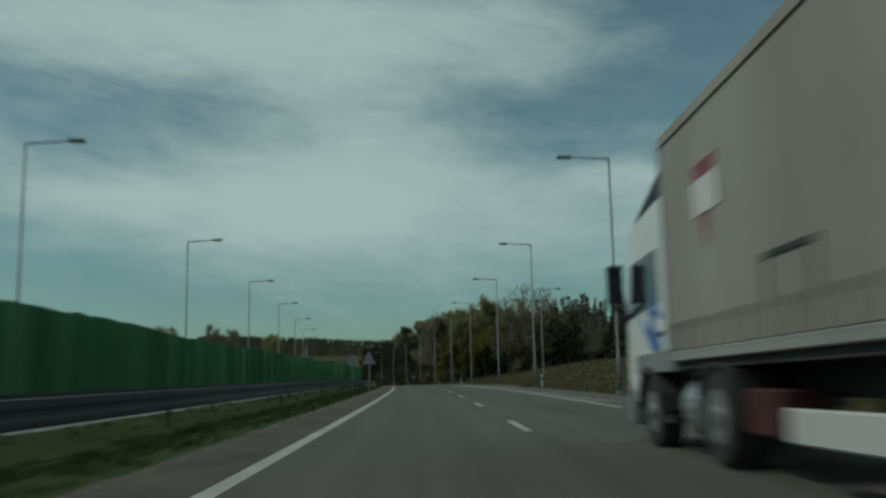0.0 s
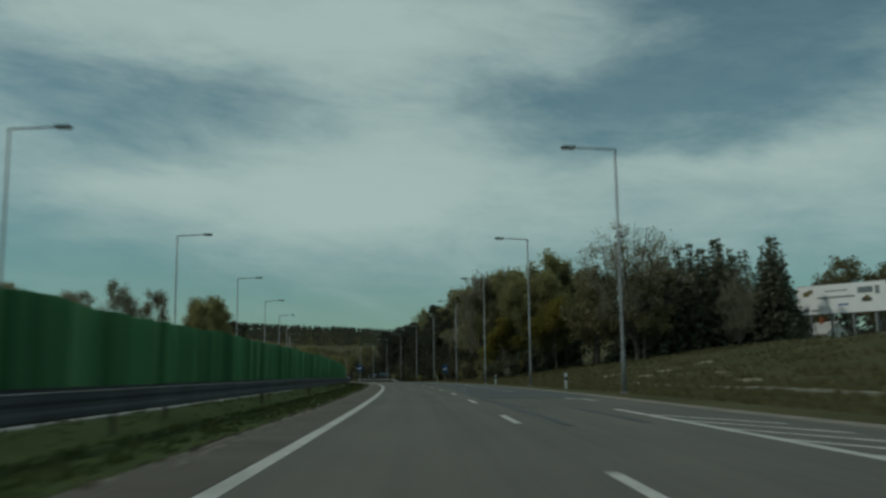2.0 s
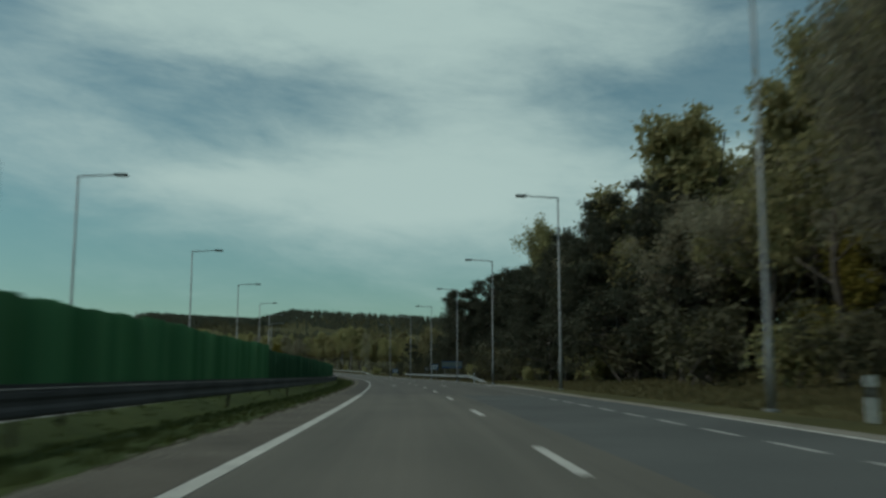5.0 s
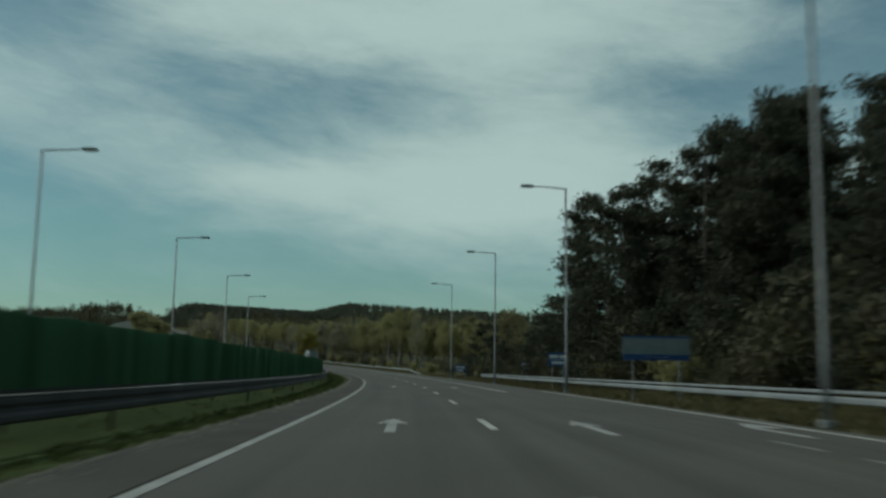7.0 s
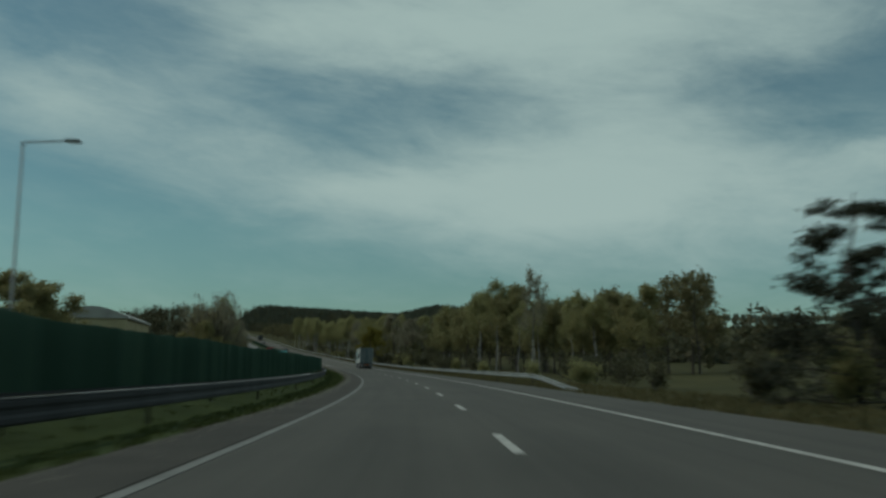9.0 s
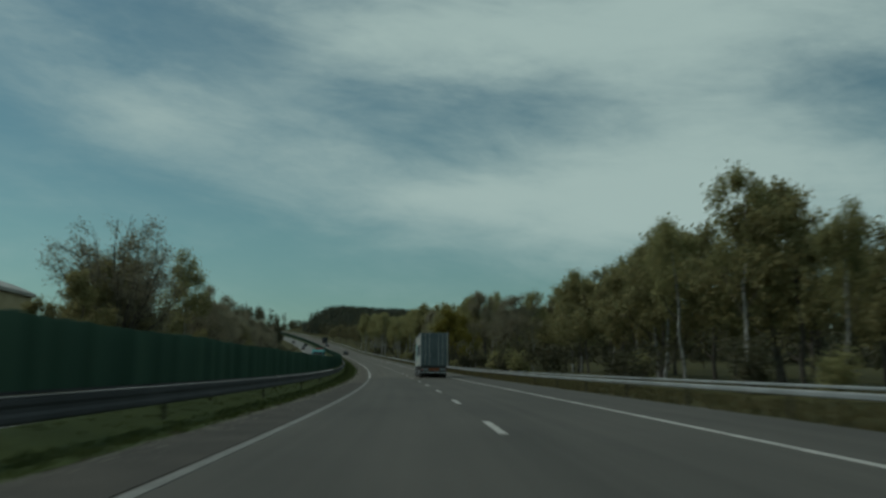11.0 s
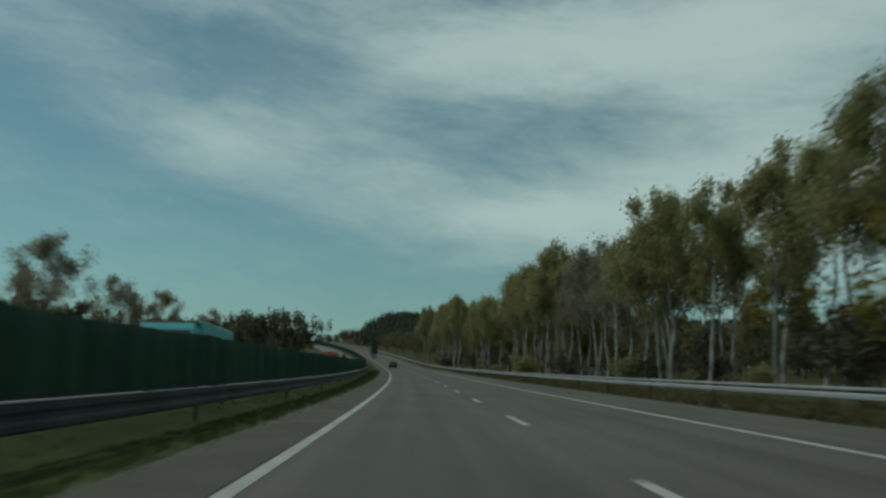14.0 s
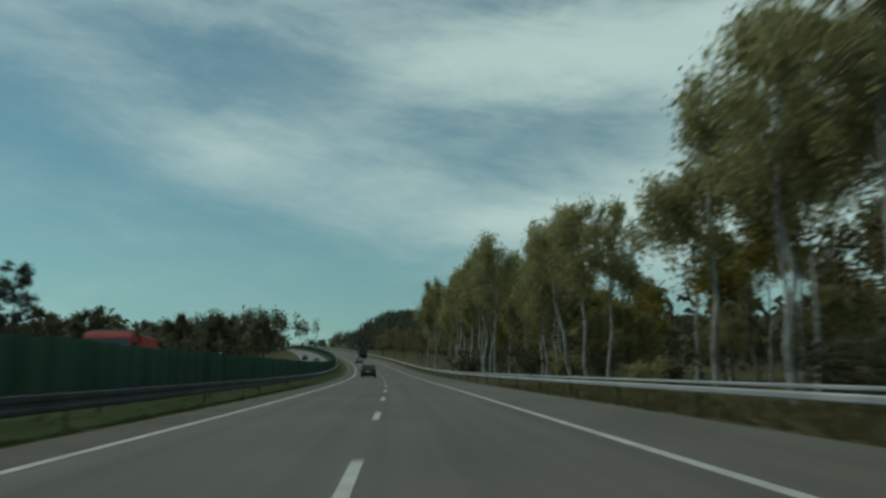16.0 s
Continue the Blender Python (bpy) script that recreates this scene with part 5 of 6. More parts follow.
def sandy_spot(s, a, long, wide, seed):
    """A low bare mound with a ragged edge, its middle a little proud of the turf."""
    r = np.random.default_rng(seed)
    verts, faces, n = [], [], 14
    for ring, (k, dz) in enumerate(((1.0, -0.05), (0.72, 0.04), (0.35, 0.07))):
        for j in range(n):
            q = 2 * math.pi * j / n
            u = k * r.uniform(0.78, 1.15)
            verts.append(tuple(land(s + long * u * math.cos(q), a + wide * u * math.sin(q)) + Vector((0, 0, dz + r.normal(0, 0.012)))))
    verts.append(tuple(land(s, a) + Vector((0, 0, 0.08))))
    for ring in range(2):
        for j in range(n):
            q = (j + 1) % n
            faces.append((ring * n + j, ring * n + q, ring * n + n + q, ring * n + n + j))
    faces += [(2 * n + j, 2 * n + (j + 1) % n, 3 * n) for j in range(n)]
    tagged(part("sandy_patch", (verts, faces), SAND, smooth=True), "bare patch of pale dry sand in the grass", "sand patch", "sandy patches")


for i, (s, a, long, wide) in enumerate(((77, 18.5, 2.6, 0.8), (65.5, 14.9, 2.4, 0.5), (139.5, 18.6, 1.8, 0.7), (133.8, 21.0, 1.2, 0.7), (127.8, 17.8, 1.5, 0.5), (133, 24.0, 1.3, 0.6), (106.5, 16.3, 1.6, 0.5), (118.5, 19.6, 1.2, 0.4))):
    sandy_spot(s, a, long, wide, 300 + i)


# ---- far woods ----
def far_spruces():
    r = np.random.default_rng(8)
    pts = []
    while len(pts) < 7600:
        i = r.integers(0, len(RIDGE) - 2)
        q = r.uniform()
        x = RIDGE[i][0] + q * (RIDGE[i + 1][0] - RIDGE[i][0]) + abs(r.normal(0, 6))
        y = RIDGE[i][1] + q * (RIDGE[i + 1][1] - RIDGE[i][1]) - abs(r.normal(0, 80)) + 12
        away = np.hypot(RX - x, RY - y)
        k = int(np.argmin(away))
        rise = float(ridge_height(np.float64(x), np.float64(y))) - RZ[k]
        if away[k] > 20 and rise > 0:
            pts.append((x, y, float(RZ[k] + rise * step01(away[k], 13, 42))))
    for _ in range(700):
        p = land(r.uniform(700, 1020), r.uniform(-190, -34))
        pts.append((p.x, p.y, p.z))
    verts, faces = [], []
    for x, y, z in pts:
        h, w = r.uniform(5.5, 8.5), r.uniform(1.0, 1.7)
        for tier in range(3):
            z0, z1, rr = z + h * (0.05 + 0.28 * tier), z + h * (0.5 + 0.25 * tier), w * (1 - 0.28 * tier)
            o = len(verts)
            q0 = r.uniform(0, 6.28)
            for k in range(7):
                q = q0 + k * 2 * math.pi / 7
                k2 = rr * r.uniform(0.7, 1.25)
                verts.append((x + k2 * math.cos(q), y + k2 * math.sin(q), z0 + r.uniform(-0.5, 0.5)))
            verts.append((x, y, z1))
            faces += [(o + k, o + (k + 1) % 7, o + 7) for k in range(7)]
    ob = part("far_spruce_wood", (verts, faces), NEEDLE_FAR)
    tagged(ob, "dark spruce woods on the far ridge and slopes", "forest", kind="stuff")


def far_broadleaves():
    r = np.random.default_rng(9)
    sets = []

    def crown(x, y, z, h, w):
        n = 70
        u = r.normal(size=(n, 3))
        u /= np.linalg.norm(u, axis=1)[:, None]
        c = np.array([x, y, z + h * 0.55]) + u * np.array([w, w, h * 0.45]) * r.uniform(0.35, 1.05, (n, 1))
        sets.append(leaves(c, 0.62, r))
    for _ in range(1050):
        s, a = r.uniform(600, 1000), r.uniform(24, 160)
        p = land(s, a)
        crown(p.x, p.y, p.z, r.uniform(5, 8), r.uniform(1.6, 3.0))
    for _ in range(420):
        s, side = r.uniform(860, 1230), r.choice((-1, 1))
        p = land(s, 3 + side * r.uniform(15, 60))
        crown(p.x, p.y, p.z, r.uniform(5.5, 8.5), r.uniform(1.6, 2.6))
    for _ in range(260):
        p = land(r.uniform(720, 900), r.uniform(-90, -20))
        crown(p.x, p.y, p.z, r.uniform(4.5, 7), r.uniform(1.5, 2.4))
    for _ in range(620):
        s, a = r.uniform(620, 1150), r.uniform(-260, -30)
        p = land(s, a)
        crown(p.x, p.y, p.z, r.uniform(5, 9), r.uniform(1.6, 3.0))
    for _ in range(260):
        s, a = r.uniform(330, 620), r.uniform(45, 170)
        p = land(s, a)
        crown(p.x, p.y, p.z, r.uniform(7, 11), r.uniform(1.8, 3.0))
    for _ in range(160):
        s, a = r.uniform(120, 420), r.uniform(-220, -70)
        p = land(s, a)
        crown(p.x, p.y, p.z, r.uniform(4, 7), r.uniform(1.8, 3.0))
    for _ in range(150):
        t = r.uniform()
        x, y = -363 - 150 * t * t + r.normal(0, 10), 860 - 60 * t * t + r.normal(0, 10)
        crown(x, y, float(ridge_height(np.float64(x), np.float64(y))), r.uniform(7, 12) * (1 - 0.35 * t), r.uniform(2.0, 3.4))
    ob = part("far_mixed_wood", leaf_mesh("far_mixed_wood", sets, LEAF_FAR), LEAF_FAR)
    tagged(ob, "brown and olive mixed wood on the far slopes", "forest", kind="stuff")


far_spruces()
far_broadleaves()


# ---- vehicles ----
def wheel(parent, x, y, r, w, name="wheel", side=-1):
    """A road wheel: tyre with shoulders, dished rim, hub."""
    root = part(name, drum(r * 0.99, x - w / 2, x + w / 2, 28, r * 0.07, (y, r)), RUBBER, parent, smooth=False)
    out = x + side * w / 2
    part("rim", drum(r * 0.58, out - side * 0.06, out + side * 0.004, 24, 0.01, (y, r)), ALLOY, root)
    part("hub", drum(r * 0.22, out - side * 0.02, out + side * 0.05, 14, 0.012, (y, r)), ALLOY, root)
    return root


def tractor(root, y0, y1, w, h, paint, lower, accents=(), axle=1.22):
    """A truck cab between y0 (back) and y1 (front), w wide, top at h."""
    x = w / 2
    side = [(y0 + 0.02, 0.80), (y1 - axle + 0.5, 0.80), (y1 - axle + 0.52, 0.45), (y1 - 0.04, 0.45), (y1, 0.75), (y1, 1.35), (y1 - 0.10, 1.60), (y1 - 0.28, 2.25), (y1 - 0.42, 2.46), (y0 + 0.42, h - 0.28), (y0 + 0.02, h - 0.28)]
    cab = part("cab", prism(side, -x + 0.03, x - 0.03, "x", 0.025), paint, root)
    part("deflector", prism([(y0 + 0.05, h - 0.30), (y1 - 0.48, h - 0.62), (y1 - 0.62, h - 0.30), (y0 + 0.30, h + 0.02), (y0 + 0.05, h + 0.02)], -x + 0.04, x - 0.04, "x", 0.03), BLACK, cab)
    part("lower_skirt", prism([(y0 - 0.06, 0.78), (y1 - 0.5, 0.78), (y1 - 0.5, 0.98), (y0 - 0.06, 1.0)], -x, x, "x", 0.012), lower, cab)
    part("bumper", box(-x, x, y1 - 0.30, y1 + 0.02, 0.22, 0.64, 0.03, 2), lower, cab)
    arch = [(y1 - axle + 0.50 * math.cos(q * math.pi / 8), 0.40 + 0.46 * math.sin(q * math.pi / 8)) for q in range(9)]
    inner = [(y1 - axle + 0.43 * math.cos(q * math.pi / 8), 0.40 + 0.39 * math.sin(q * math.pi / 8)) for q in range(8, -1, -1)]
    for sx in (-1, 1):
        part("wheel_arch", prism(arch + inner, sx * (x - 0.28), sx * (x + 0.005), "x"), CHASSIS, cab)
        part("side_window", prism([(y0 + 0.52, 1.50), (y1 - 0.22, 1.42), (y1 - 0.40, 2.02), (y0 + 0.56, 2.05)], sx * (x - 0.034), sx * (x - 0.018), "x"), GLASS, cab)
        part("door_handle", box(sx * (x - 0.03), sx * (x - 0.01), y0 + 0.42, y0 + 0.55, 1.15, 1.19, 0.005), BLACK, cab)
        m = part("mirror", box(sx * (x + 0.06), sx * (x + 0.17), y1 - 0.16, y1 - 0.05, 1.64, 2.02, 0.03, 2), BLACK, cab)
        part("mirror_arm", tube([(sx * (x - 0.04), y1 - 0.20, 1.42), (sx * (x + 0.18), y1 - 0.10, 1.60)], [0.03, 0.025], 6), BLACK, m)
        part("step", box(sx * (x - 0.10), sx * x, y0 + 0.1, y0 + 0.42, 0.30, 0.36, 0.01), CHASSIS, cab)
    part("windscreen", prism([(y1 - 0.095, 1.62), (y1 - 0.27, 2.20), (y1 - 0.25, 2.20), (y1 - 0.075, 1.62)], -x + 0.12, x - 0.12, "x"), GLASS, cab)
    for a0, a1, z0, z1, mat in accents:
        part("accent_panel", box(-x + 0.012, -x + 0.028, y0 + a0, y0 + a1, z0, z1, 0.004), mat, cab)
    wheel(root, -x + 0.16, y1 - axle, 0.38, 0.24, "wheel", -1)
    wheel(root, x - 0.16, y1 - axle, 0.38, 0.24, "wheel", 1)
    return cab


def curtain_truck(m):
    """A white tractor with a curtain-sided semitrailer; the trailer's front edge lies at y = 0."""
    w, h = 2.0, 3.06
    x = w / 2
    root = thing("lorry", m, "white lorry with a grey-beige curtain-sided trailer in the next lane", "truck")
    part("trailer_curtain", box(-x, x, -9.6, 0.0, 0.96, h - 0.10, 0.015), CURTAIN, root, "grey-beige tarpaulin side curtain")
    part("roof_rail", box(-x - 0.02, x + 0.02, -9.62, 0.03, h - 0.14, h, 0.025, 2), CURTAIN, root)
    part("front_pillar", box(-x - 0.012, -x + 0.06, -0.07, 0.035, 0.98, h - 0.1, 0.01), SIGN_BACK, root)
    part("side_rail", box(-x - 0.01, x + 0.01, -9.6, 0.02, 0.87, 0.965, 0.01), ROOF, root)
    part("chassis", box(-0.42, 0.42, -9.4, 0.9, 0.55, 0.86, 0.01), CHASSIS, root)
    part("floor_beam", box(-x + 0.05, x - 0.05, -9.5, 0.0, 0.80, 0.87), CHASSIS, root)
    part("side_guard", box(-x, -x + 0.04, -6.6, -2.72, 0.27, 0.50, 0.015), BOX_GREY, root, "pale side guard panel")
    for i in range(24):
        y = -0.22 - i * 0.39
        part("curtain_strap", box(-x - 0.014, -x - 0.001, y - 0.02, y + 0.02, 0.93, 1.52 if i in (6, 8) else 1.22), CHASSIS, root)
        part("buckle", box(-x - 0.026, -x - 0.014, y - 0.03, y + 0.03, 1.15, 1.22), CHASSIS, root)
    part("strap_link", box(-x - 0.016, -x - 0.001, -3.36, -2.54, 1.50, 1.54), CHASSIS, root)
    # maroon wedge with a pale block across it, kept as plain shapes
    part("emblem_wedge", prism([(-1.66, 2.50), (-1.04, 2.50), (-1.30, 1.76)], -x - 0.006, -x - 0.001, "x"), MAROON, root)
    for k in range(3):
        part("emblem_block", box(-x - 0.012, -x - 0.0065, -1.64 + k * 0.205, -1.48 + k * 0.205, 2.06, 2.36), WHITE, root)
    tractor(root, 0.05, 2.10, 1.92, h - 0.24, WHITE, LAMP_GREY, axle=1.0)
    part("blue_swoosh", prism([(0.55, 1.02), (1.05, 1.50), (0.98, 1.20), (1.50, 1.42), (0.90, 1.00)], -0.944, -0.930, "x"), BLUE_PRINT, root)
    part("blue_swoosh", prism([(0.45, 1.30), (0.95, 1.66), (0.82, 1.42), (1.10, 1.44)], -0.944, -0.930, "x"), BLUE_PRINT, root)
    part("fuel_tank", drum(0.29, -0.93, -0.45, 20, 0.03, (0, 0)), ALLOY, root).matrix_basis = Matrix.Translation((0, 0.0, 0.55)) @ Matrix.Translation((-0.68, -0.40, -0.10)) @ pose(0, 0, 0, 0, 0, 90) @ Matrix.Translation((0.68, 0, 0))
    for sx in (-1, 1):
        wheel(root, sx * 0.78, -1.18, 0.40, 0.36, "wheel", sx)
        part("mudguard", prism([(y - 0.13, z) for y, z in ((-1.56, 0.42), (-1.50, 0.76), (-1.05, 0.86), (-0.60, 0.76), (-0.56, 0.55), (-0.60, 0.55), (-0.64, 0.73), (-1.05, 0.82), (-1.46, 0.73), (-1.52, 0.42))], sx * 0.58, sx * 0.97, "x"), CHASSIS, root)
        for y in (-6.9, -7.8, -8.7):
            wheel(root, sx * 0.80, y, 0.40, 0.30, "wheel", sx)
    part("tail_box", box(-0.92, -0.55, -2.42, -1.72, 0.28, 0.62, 0.02), MAROON_DARK, root, "dark red tool box")
    return root


def container_truck(m):
    """A tractor with a container chassis; the container's back doors lie at y = 0."""
    w, z0, z1, ln = 1.87, 0.86, 3.20, 7.45
    x = w / 2
    root = thing("container_lorry", m, "turquoise lorry hauling a pale grey shipping container", "truck")
    boxy = part("container", box(-x + 0.02, x - 0.02, 0.03, ln, z0 + 0.03, z1 - 0.03), BOX_GREY, root, "pale grey shipping container")
    for sx in (-1, 1):
        for y in (0.04, ln - 0.04):
            part("corner_post", box(sx * x - 0.05, sx * x + 0.05, y - 0.06, y + 0.06, z0, z1, 0.008), BOX_GREY, boxy)
        part("top_rail", box(sx * x - 0.035, sx * x + 0.025, 0.05, ln - 0.05, z1 - 0.07, z1, 0.006), SIGN_BACK, boxy)
        part("bottom_rail", box(sx * x - 0.035, sx * x + 0.025, 0.05, ln - 0.05, z0, z0 + 0.10, 0.006), SIGN_BACK, boxy)
        # shallow corrugation along the side
        ys = np.arange(0.2, ln - 0.2, 0.2)
        for y in ys:
            part("side_rib", prism([(y, z0 + 0.10), (y + 0.10, z0 + 0.10), (y + 0.10, z1 - 0.07), (y, z1 - 0.07)], sx * (x - 0.03), sx * (x - 0.008), "x"), BOX_GREY, boxy)
    part("door_frame", box(-x, x, -0.03, 0.04, z0, z1, 0.008), BOX_DOOR, boxy)
    for sx in (-1, 1):
        c = sx * x / 2
        door = part("door", box(c - x / 2 + 0.03, c + x / 2 - 0.03, -0.055, -0.02, z0 + 0.13, z1 - 0.09, 0.006), BOX_DOOR, boxy, "blue-grey container door")
        for k in range(5):
            zz = z0 + 0.2 + k * 0.38
            part("door_panel", box(c - x / 2 + 0.07, c + x / 2 - 0.07, -0.066, -0.05, zz, zz + 0.30, 0.01), BOX_DOOR, door)
        for dx in (-0.16, 0.14):
            part("lock_bar", tube([(c + dx, -0.09, z0 + 0.06), (c + dx, -0.09, z1 - 0.05)], [0.017, 0.017], 8), STEEL, door)
            part("lock_handle", box(c + dx - 0.02, c + dx + 0.15, -0.12, -0.10, z0 + 0.75, z0 + 0.79), STEEL, door)
        part("door_plate", box(c + 0.02, c + 0.14, -0.072, -0.0665, z0 + 1.25, z0 + 1.45), SIGN_BACK, door)
    # turquoise panel with a pale star, dark block lettering kept as plain bars
    xs = -x - 0.004
    part("emblem_panel", box(xs - 0.006, xs, 5.85, 6.75, z0 + 0.55, z0 + 1.82, 0.002), TURQUOISE, boxy)
    star = []
    for k in range(14):
        q, r = math.pi * k / 7, (0.30 if k % 2 == 0 else 0.14)
        star.append((6.30 + r * math.cos(q), z0 + 1.18 + r * math.sin(q)))
    part("emblem_star", prism(star, xs - 0.012, xs - 0.0065, "x"), WHITE, boxy)
    y = 5.5
    for k in range(6):
        b0 = y - 0.62
        for q0, q1, v0, v1 in ((0.0, 1.0, 0.0, 0.28), (0.0, 1.0, 0.38, 0.62), (0.0, 1.0, 0.72, 1.0)) if k % 2 else ((0.0, 0.34, 0, 1), (0.5, 1.0, 0.0, 1.0)):
            part("print_bar", box(xs - 0.006, xs, b0 + q0 * 0.58, b0 + q1 * 0.58, z0 + 0.79 + v0 * 0.75, z0 + 0.79 + v1 * 0.75), INK, boxy)
        y -= 0.775
    for k in range(3):
        part("print_bar", box(xs - 0.006, xs, 0.45, 0.85, z1 - 0.45 - k * 0.11, z1 - 0.39 - k * 0.11), SIGN_BACK, boxy)
    part("chassis", box(-0.40, 0.40, 0.1, ln + 0.9, 0.55, 0.80, 0.01), CHASSIS, root)
    part("bolster", box(-x + 0.03, x - 0.03, 0.05, 0.30, 0.70, 0.86), CHASSIS, root)
    part("bolster", box(-x + 0.03, x - 0.03, ln - 0.35, ln - 0.1, 0.70, 0.86), CHASSIS, root)
    part("underrun_bar", box(-x + 0.02, x - 0.02, -0.02, 0.06, 0.34, 0.42, 0.01), STEEL, root)
    part("lamp_board", box(-x + 0.02, x - 0.02, 0.0, 0.05, 0.48, 0.70, 0.01), CHASSIS, root)
    part("marker_board", box(-0.38, 0.38, -0.022, -0.002, 0.50, 0.69, 0.004), RED_OXIDE, root, "dull red rear marker board")
    for sx in (-1, 1):
        part("tail_plate", box(sx * 0.42, sx * 0.88, -0.022, -0.002, 0.50, 0.69, 0.004), SIGN_BACK, root)
        part("tail_lamp", box(sx * 0.80, sx * 0.87, -0.032, -0.0225, 0.55, 0.62, 0.004), LAMP_RED, root)
        for y in (1.15, 2.05, 2.92):
            wheel(root, sx * 0.78, y, 0.39, 0.30, "wheel", sx)
        part("side_guard", box(sx * (x - 0.03), sx * x, 3.6, 5.75, 0.55, 0.62, 0.006), STEEL, root)
        part("side_guard", box(sx * (x - 0.03), sx * x, 3.6, 5.75, 0.30, 0.37, 0.006), STEEL, root)
        wheel(root, sx * 0.78, 6.36, 0.39, 0.34, "wheel", sx)
        part("tank", box(sx * 0.55, sx * 0.90, 6.90, 7.6, 0.40, 0.72, 0.05, 2), ALLOY, root)
    part("gap_housing", box(-0.85, 0.85, 7.56, 8.12, 0.95, 2.94, 0.02), BLACK, root)
    tractor(root, 8.10, 9.58, 1.86, 2.80, BOX_GREY, LAMP_GREY, ((0.05, 1.15, 0.86, 1.02, TURQUOISE), (0.05, 1.20, 1.22, 1.36, TURQUOISE), (0.05, 0.9, 2.25, 2.5, TURQUOISE)))
    return root


def car(m, paint, label, estate=False, back_lights=True):
    root = thing("car", m, label, "car")
    w = 0.70
    body = [(-1.60, 0.26), (-1.66, 0.50), (-1.60, 0.70), (-0.95, 0.76), (0.55, 0.74), (1.45, 0.64), (1.66, 0.50), (1.64, 0.24), (1.35, 0.17), (-1.35, 0.17)]
    hull = part("body", prism(body, -w, w, "x", 0.05), paint, root)
    end = -1.50 if estate else -1.15
    part("cabin", prism([(end - 0.1, 0.70), (end + 0.22, 1.12), (0.10, 1.15), (0.30, 1.10), (0.80, 0.72)], -w + 0.09, w - 0.09, "x", 0.05), paint, root)
    part("rear_window", prism([(end - 0.09, 0.74), (end + 0.18, 1.08), (end + 0.17, 1.09), (end - 0.115, 0.75)], -w + 0.16, w - 0.16, "x"), GLASS, root)
    part("windscreen", prism([(0.36, 1.06), (0.80, 0.75), (0.815, 0.765), (0.375, 1.075)], -w + 0.16, w - 0.16, "x"), GLASS, root)
    for sx in (-1, 1):
        part("side_window", prism([(end + 0.12, 0.78), (end + 0.30, 1.05), (0.22, 1.06), (0.62, 0.79)], sx * (w - 0.092), sx * (w - 0.08), "x"), GLASS, root)
        part("tail_lamp", box(sx * 0.42, sx * 0.66, -1.685, -1.62, 0.55, 0.67, 0.01), LAMP_RED, root)
        part("head_lamp", box(sx * 0.40, sx * 0.64, 1.60, 1.675, 0.48, 0.58, 0.01), LAMP_CLEAR, root)
        part("mirror", box(sx * (w - 0.02), sx * (w + 0.12), 0.42, 0.54, 0.74, 0.85, 0.02), BLACK, root)
        for y in (-1.02, 1.02):
            wheel(root, sx * (w - 0.09), y, 0.255, 0.17, "wheel", sx)
    part("bumper", box(-w + 0.03, w - 0.03, -1.70, -1.58, 0.24, 0.42, 0.03), BLACK, hull)
    part("number_plate", box(-0.2, 0.2, -1.708, -1.70, 0.44, 0.52), WHITE, hull)
    return root


def box_van(m, paint, label, ln=5.5, h=2.6, cab=None):
    root = thing("box_lorry", m, label, "truck")
    part("cargo_box", box(-0.95, 0.95, -ln, -0.1, 0.75, h, 0.03), paint, root)
    part("chassis", box(-0.4, 0.4, -ln, 1.2, 0.45, 0.72), CHASSIS, root)
    tractor(root, 0.02, 1.3, 1.8, 2.55, cab or WHITE, LAMP_GREY)
    for sx in (-1, 1):
        wheel(root, sx * 0.75, -ln + 1.2, 0.39, 0.3, "wheel", sx)
        wheel(root, sx * 0.75, -ln + 2.1, 0.39, 0.3, "wheel", sx)
    return root


curtain_truck(stand(8.6, 4.86))
container_truck(stand(459.9, 4.56))
car(stand(673, 1.55), CAR_DARK, "dark estate car ahead in the fast lane", True)
car(stand(772, 1.6), CAR_SILVER, "silver car farther up the climbing road")
box_van(stand(812, 4.4), CAR_DARK, "dark box lorry in the slow lane near the rise", 5.0, 2.5, CAR_DARK)
box_van(stand(622, -7.2, drop(622), 180), RED, "red lorry with a red box body on the oncoming carriageway", 2.5, 2.4, RED)
box_van(stand(542, -7.0, drop(542), 180), TURQUOISE, "turquoise box lorry on the oncoming carriageway", cab=TURQUOISE)
for s, a in ((700, -7.0), (742, -9.6), (775, -7.0), (810, -9.6)):
    car(stand(s, a, drop(s), 180), CAR_DARK, "dark car on the oncoming carriageway")


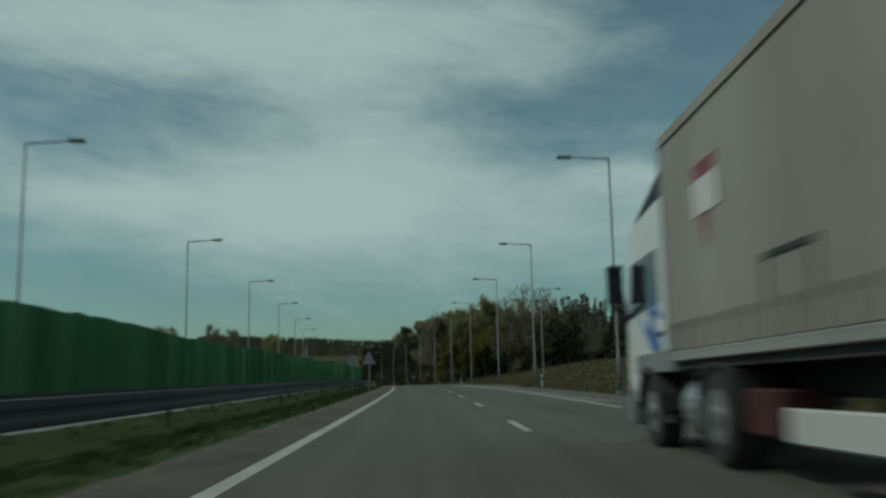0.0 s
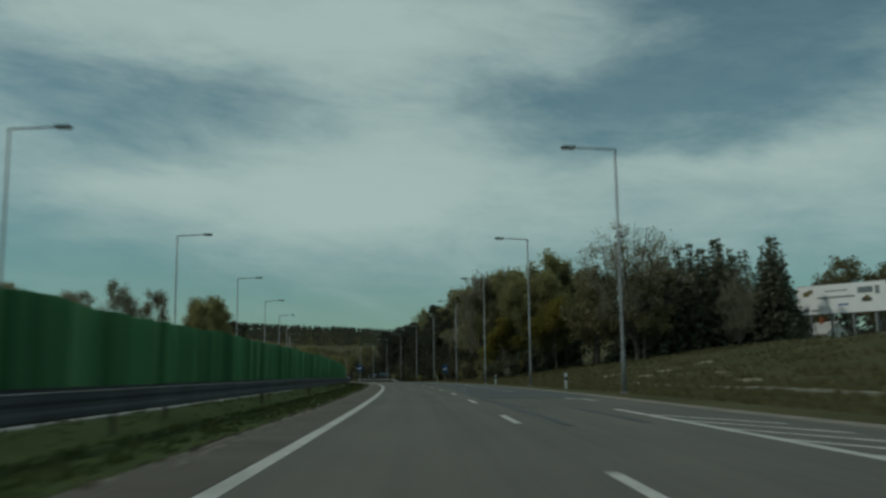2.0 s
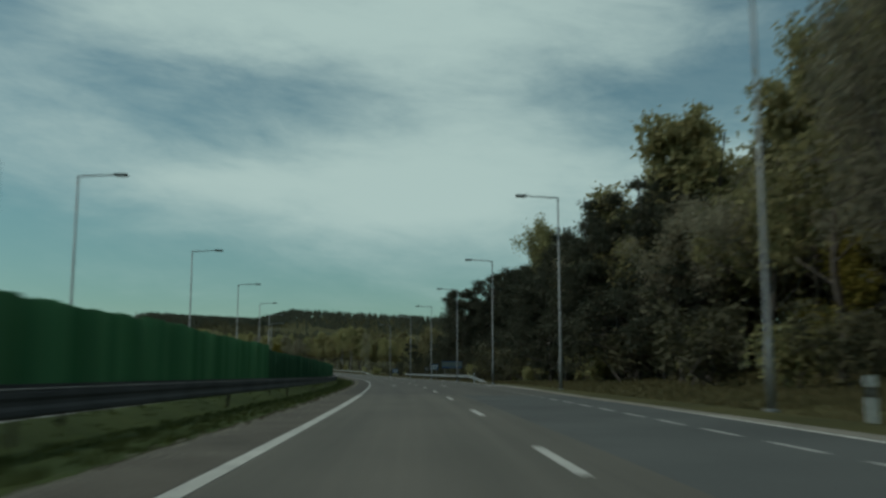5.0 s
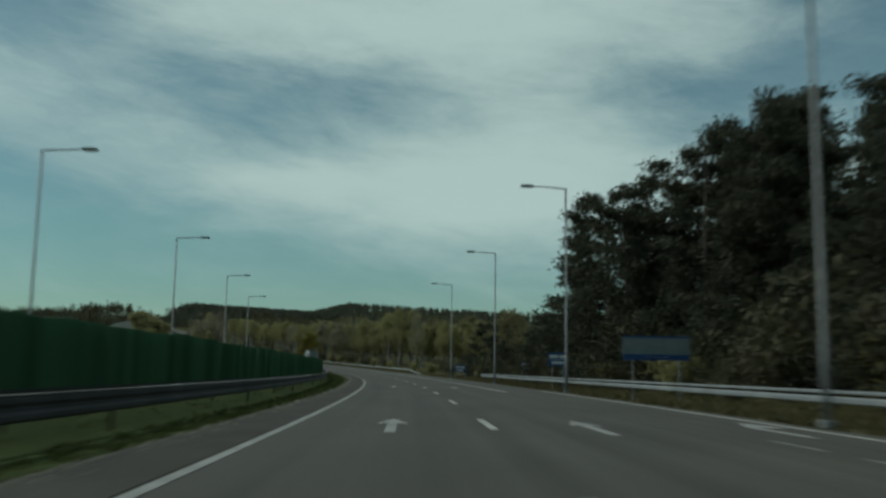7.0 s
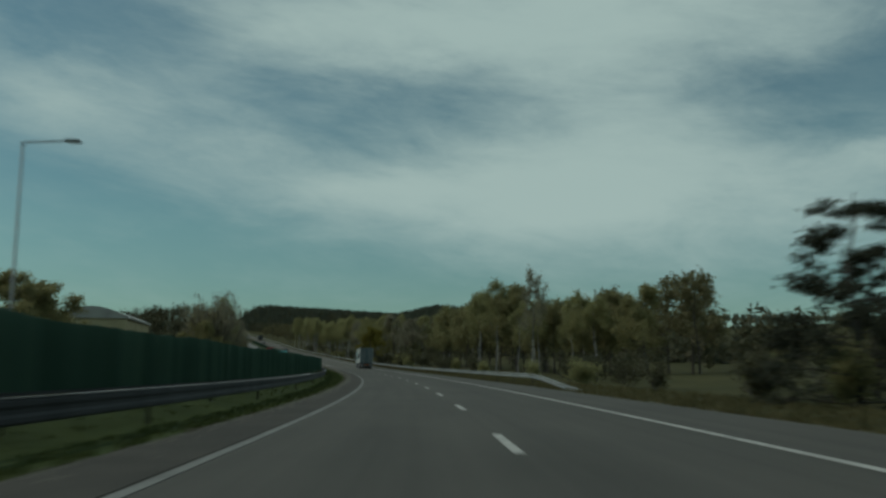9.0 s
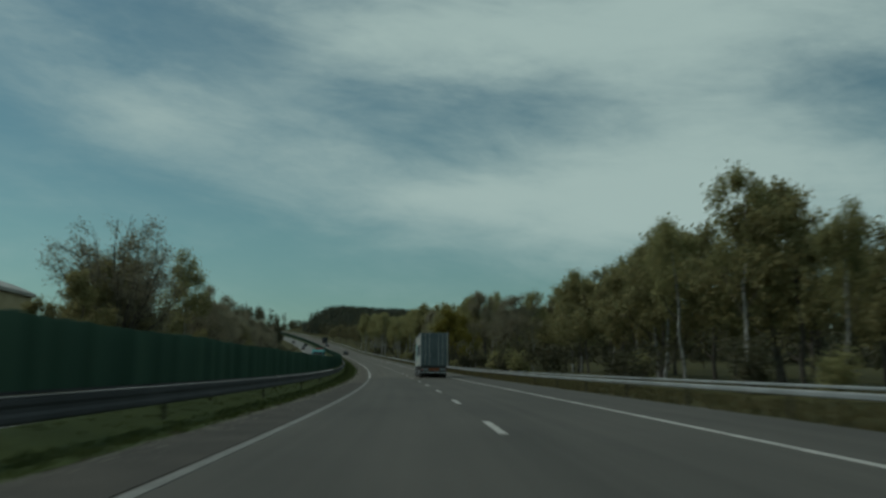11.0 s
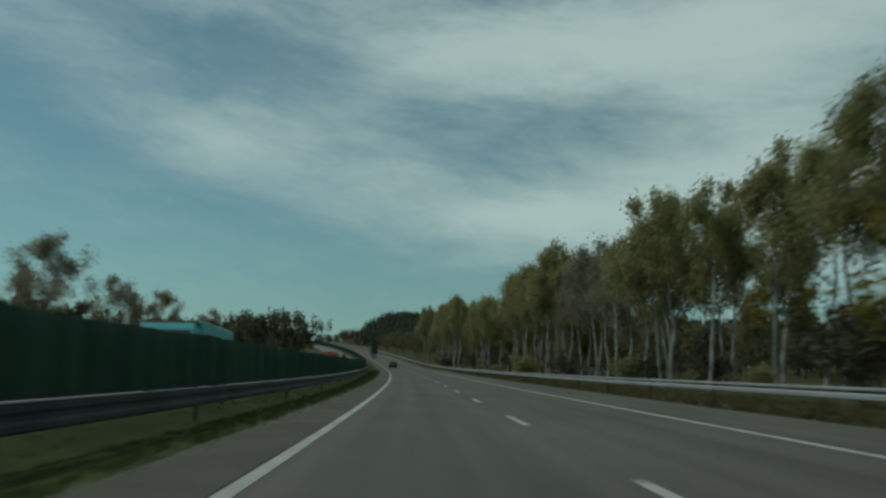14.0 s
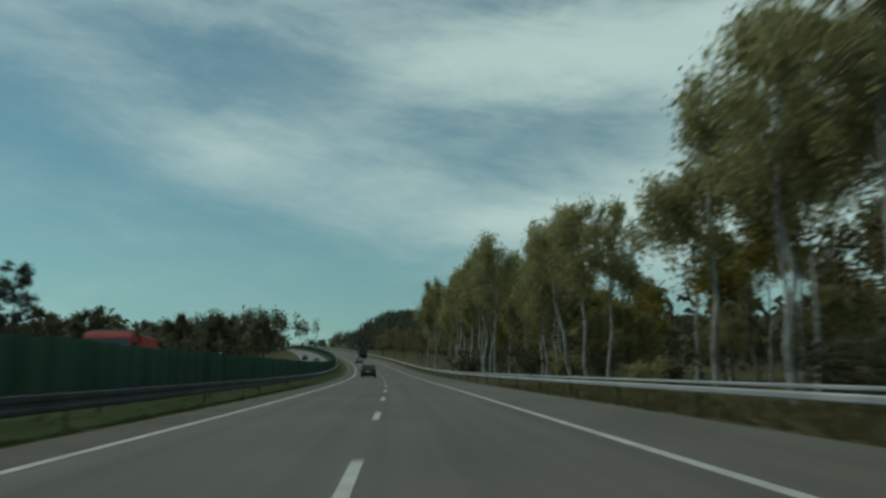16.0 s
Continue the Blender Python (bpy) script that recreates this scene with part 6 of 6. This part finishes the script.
# ---- buildings ----
def gable_house(m, w, d, h, label, wall=PLASTER):
    root = thing("house", m, label, "house")
    part("wall", prism([(-w / 2, -0.5), (w / 2, -0.5), (w / 2, h), (0, h + w * 0.42), (-w / 2, h)], -d / 2, d / 2), wall, root)
    for sx in (-1, 1):
        part("roof", prism([(sx * (w / 2 + 0.3), h - 0.25), (sx * (w / 2 + 0.3), h - 0.12), (0, h + w * 0.42 + 0.13), (0, h + w * 0.42)], -d / 2 - 0.3, d / 2 + 0.3), ROOF, root)
    for i in (-1, 1):
        win = part("window", box(i * w * 0.22 - 0.4, i * w * 0.22 + 0.4, -d / 2 - 0.04, -d / 2 + 0.02, 1.0, 2.0), GLASS, root)
        part("window_frame", box(i * w * 0.22 - 0.46, i * w * 0.22 + 0.46, -d / 2 - 0.06, -d / 2 - 0.041, 0.94, 1.0), WHITE, win)
    part("chimney", box(-0.3, 0.3, 0.4, 1.0, h + w * 0.2, h + w * 0.42 + 0.8), RED_OXIDE, root)
    return root


gable_house(Matrix.Translation(land(717, 85.5)) @ pose(0, 0, 0, 0, 0, 10), 4.2, 5, 2.4, "small white gabled house beyond the birches")
gable_house(Matrix.Translation(land(186, 63.4)) @ pose(0, 0, 0, 0, 0, 20), 3.6, 4, 1.9, "small white gabled house behind the billboard")
gable_house(Matrix.Translation(land(690, 96)) @ pose(0, 0, 0, 0, 0, 20), 6, 5, 2.6, "white farmhouse beyond the birches")


def warehouse(m):
    root = thing("warehouse", m, "pale yellow warehouse with a low curved roof", "warehouse")
    part("wall", box(-5, 5, -10, 10, -1, 6.6), YELLOW_WALL, root)
    arc = [(-5.3 + 10.6 * i / 10, 6.6 + 1.5 * math.sin(math.pi * i / 10)) for i in range(11)]
    part("roof", prism(arc + [(5.3, 6.3), (-5.3, 6.3)], -10.3, 10.3), ROOF, root)
    for i in range(5):
        part("window", box(5.0, 5.06, -9 + i * 3.8, -7 + i * 3.8, 3.2, 4.6), GLASS, root)
    return root


warehouse(Matrix.Translation(land(470, -36)) @ pose(0, 0, 0, 0, 0, 24))
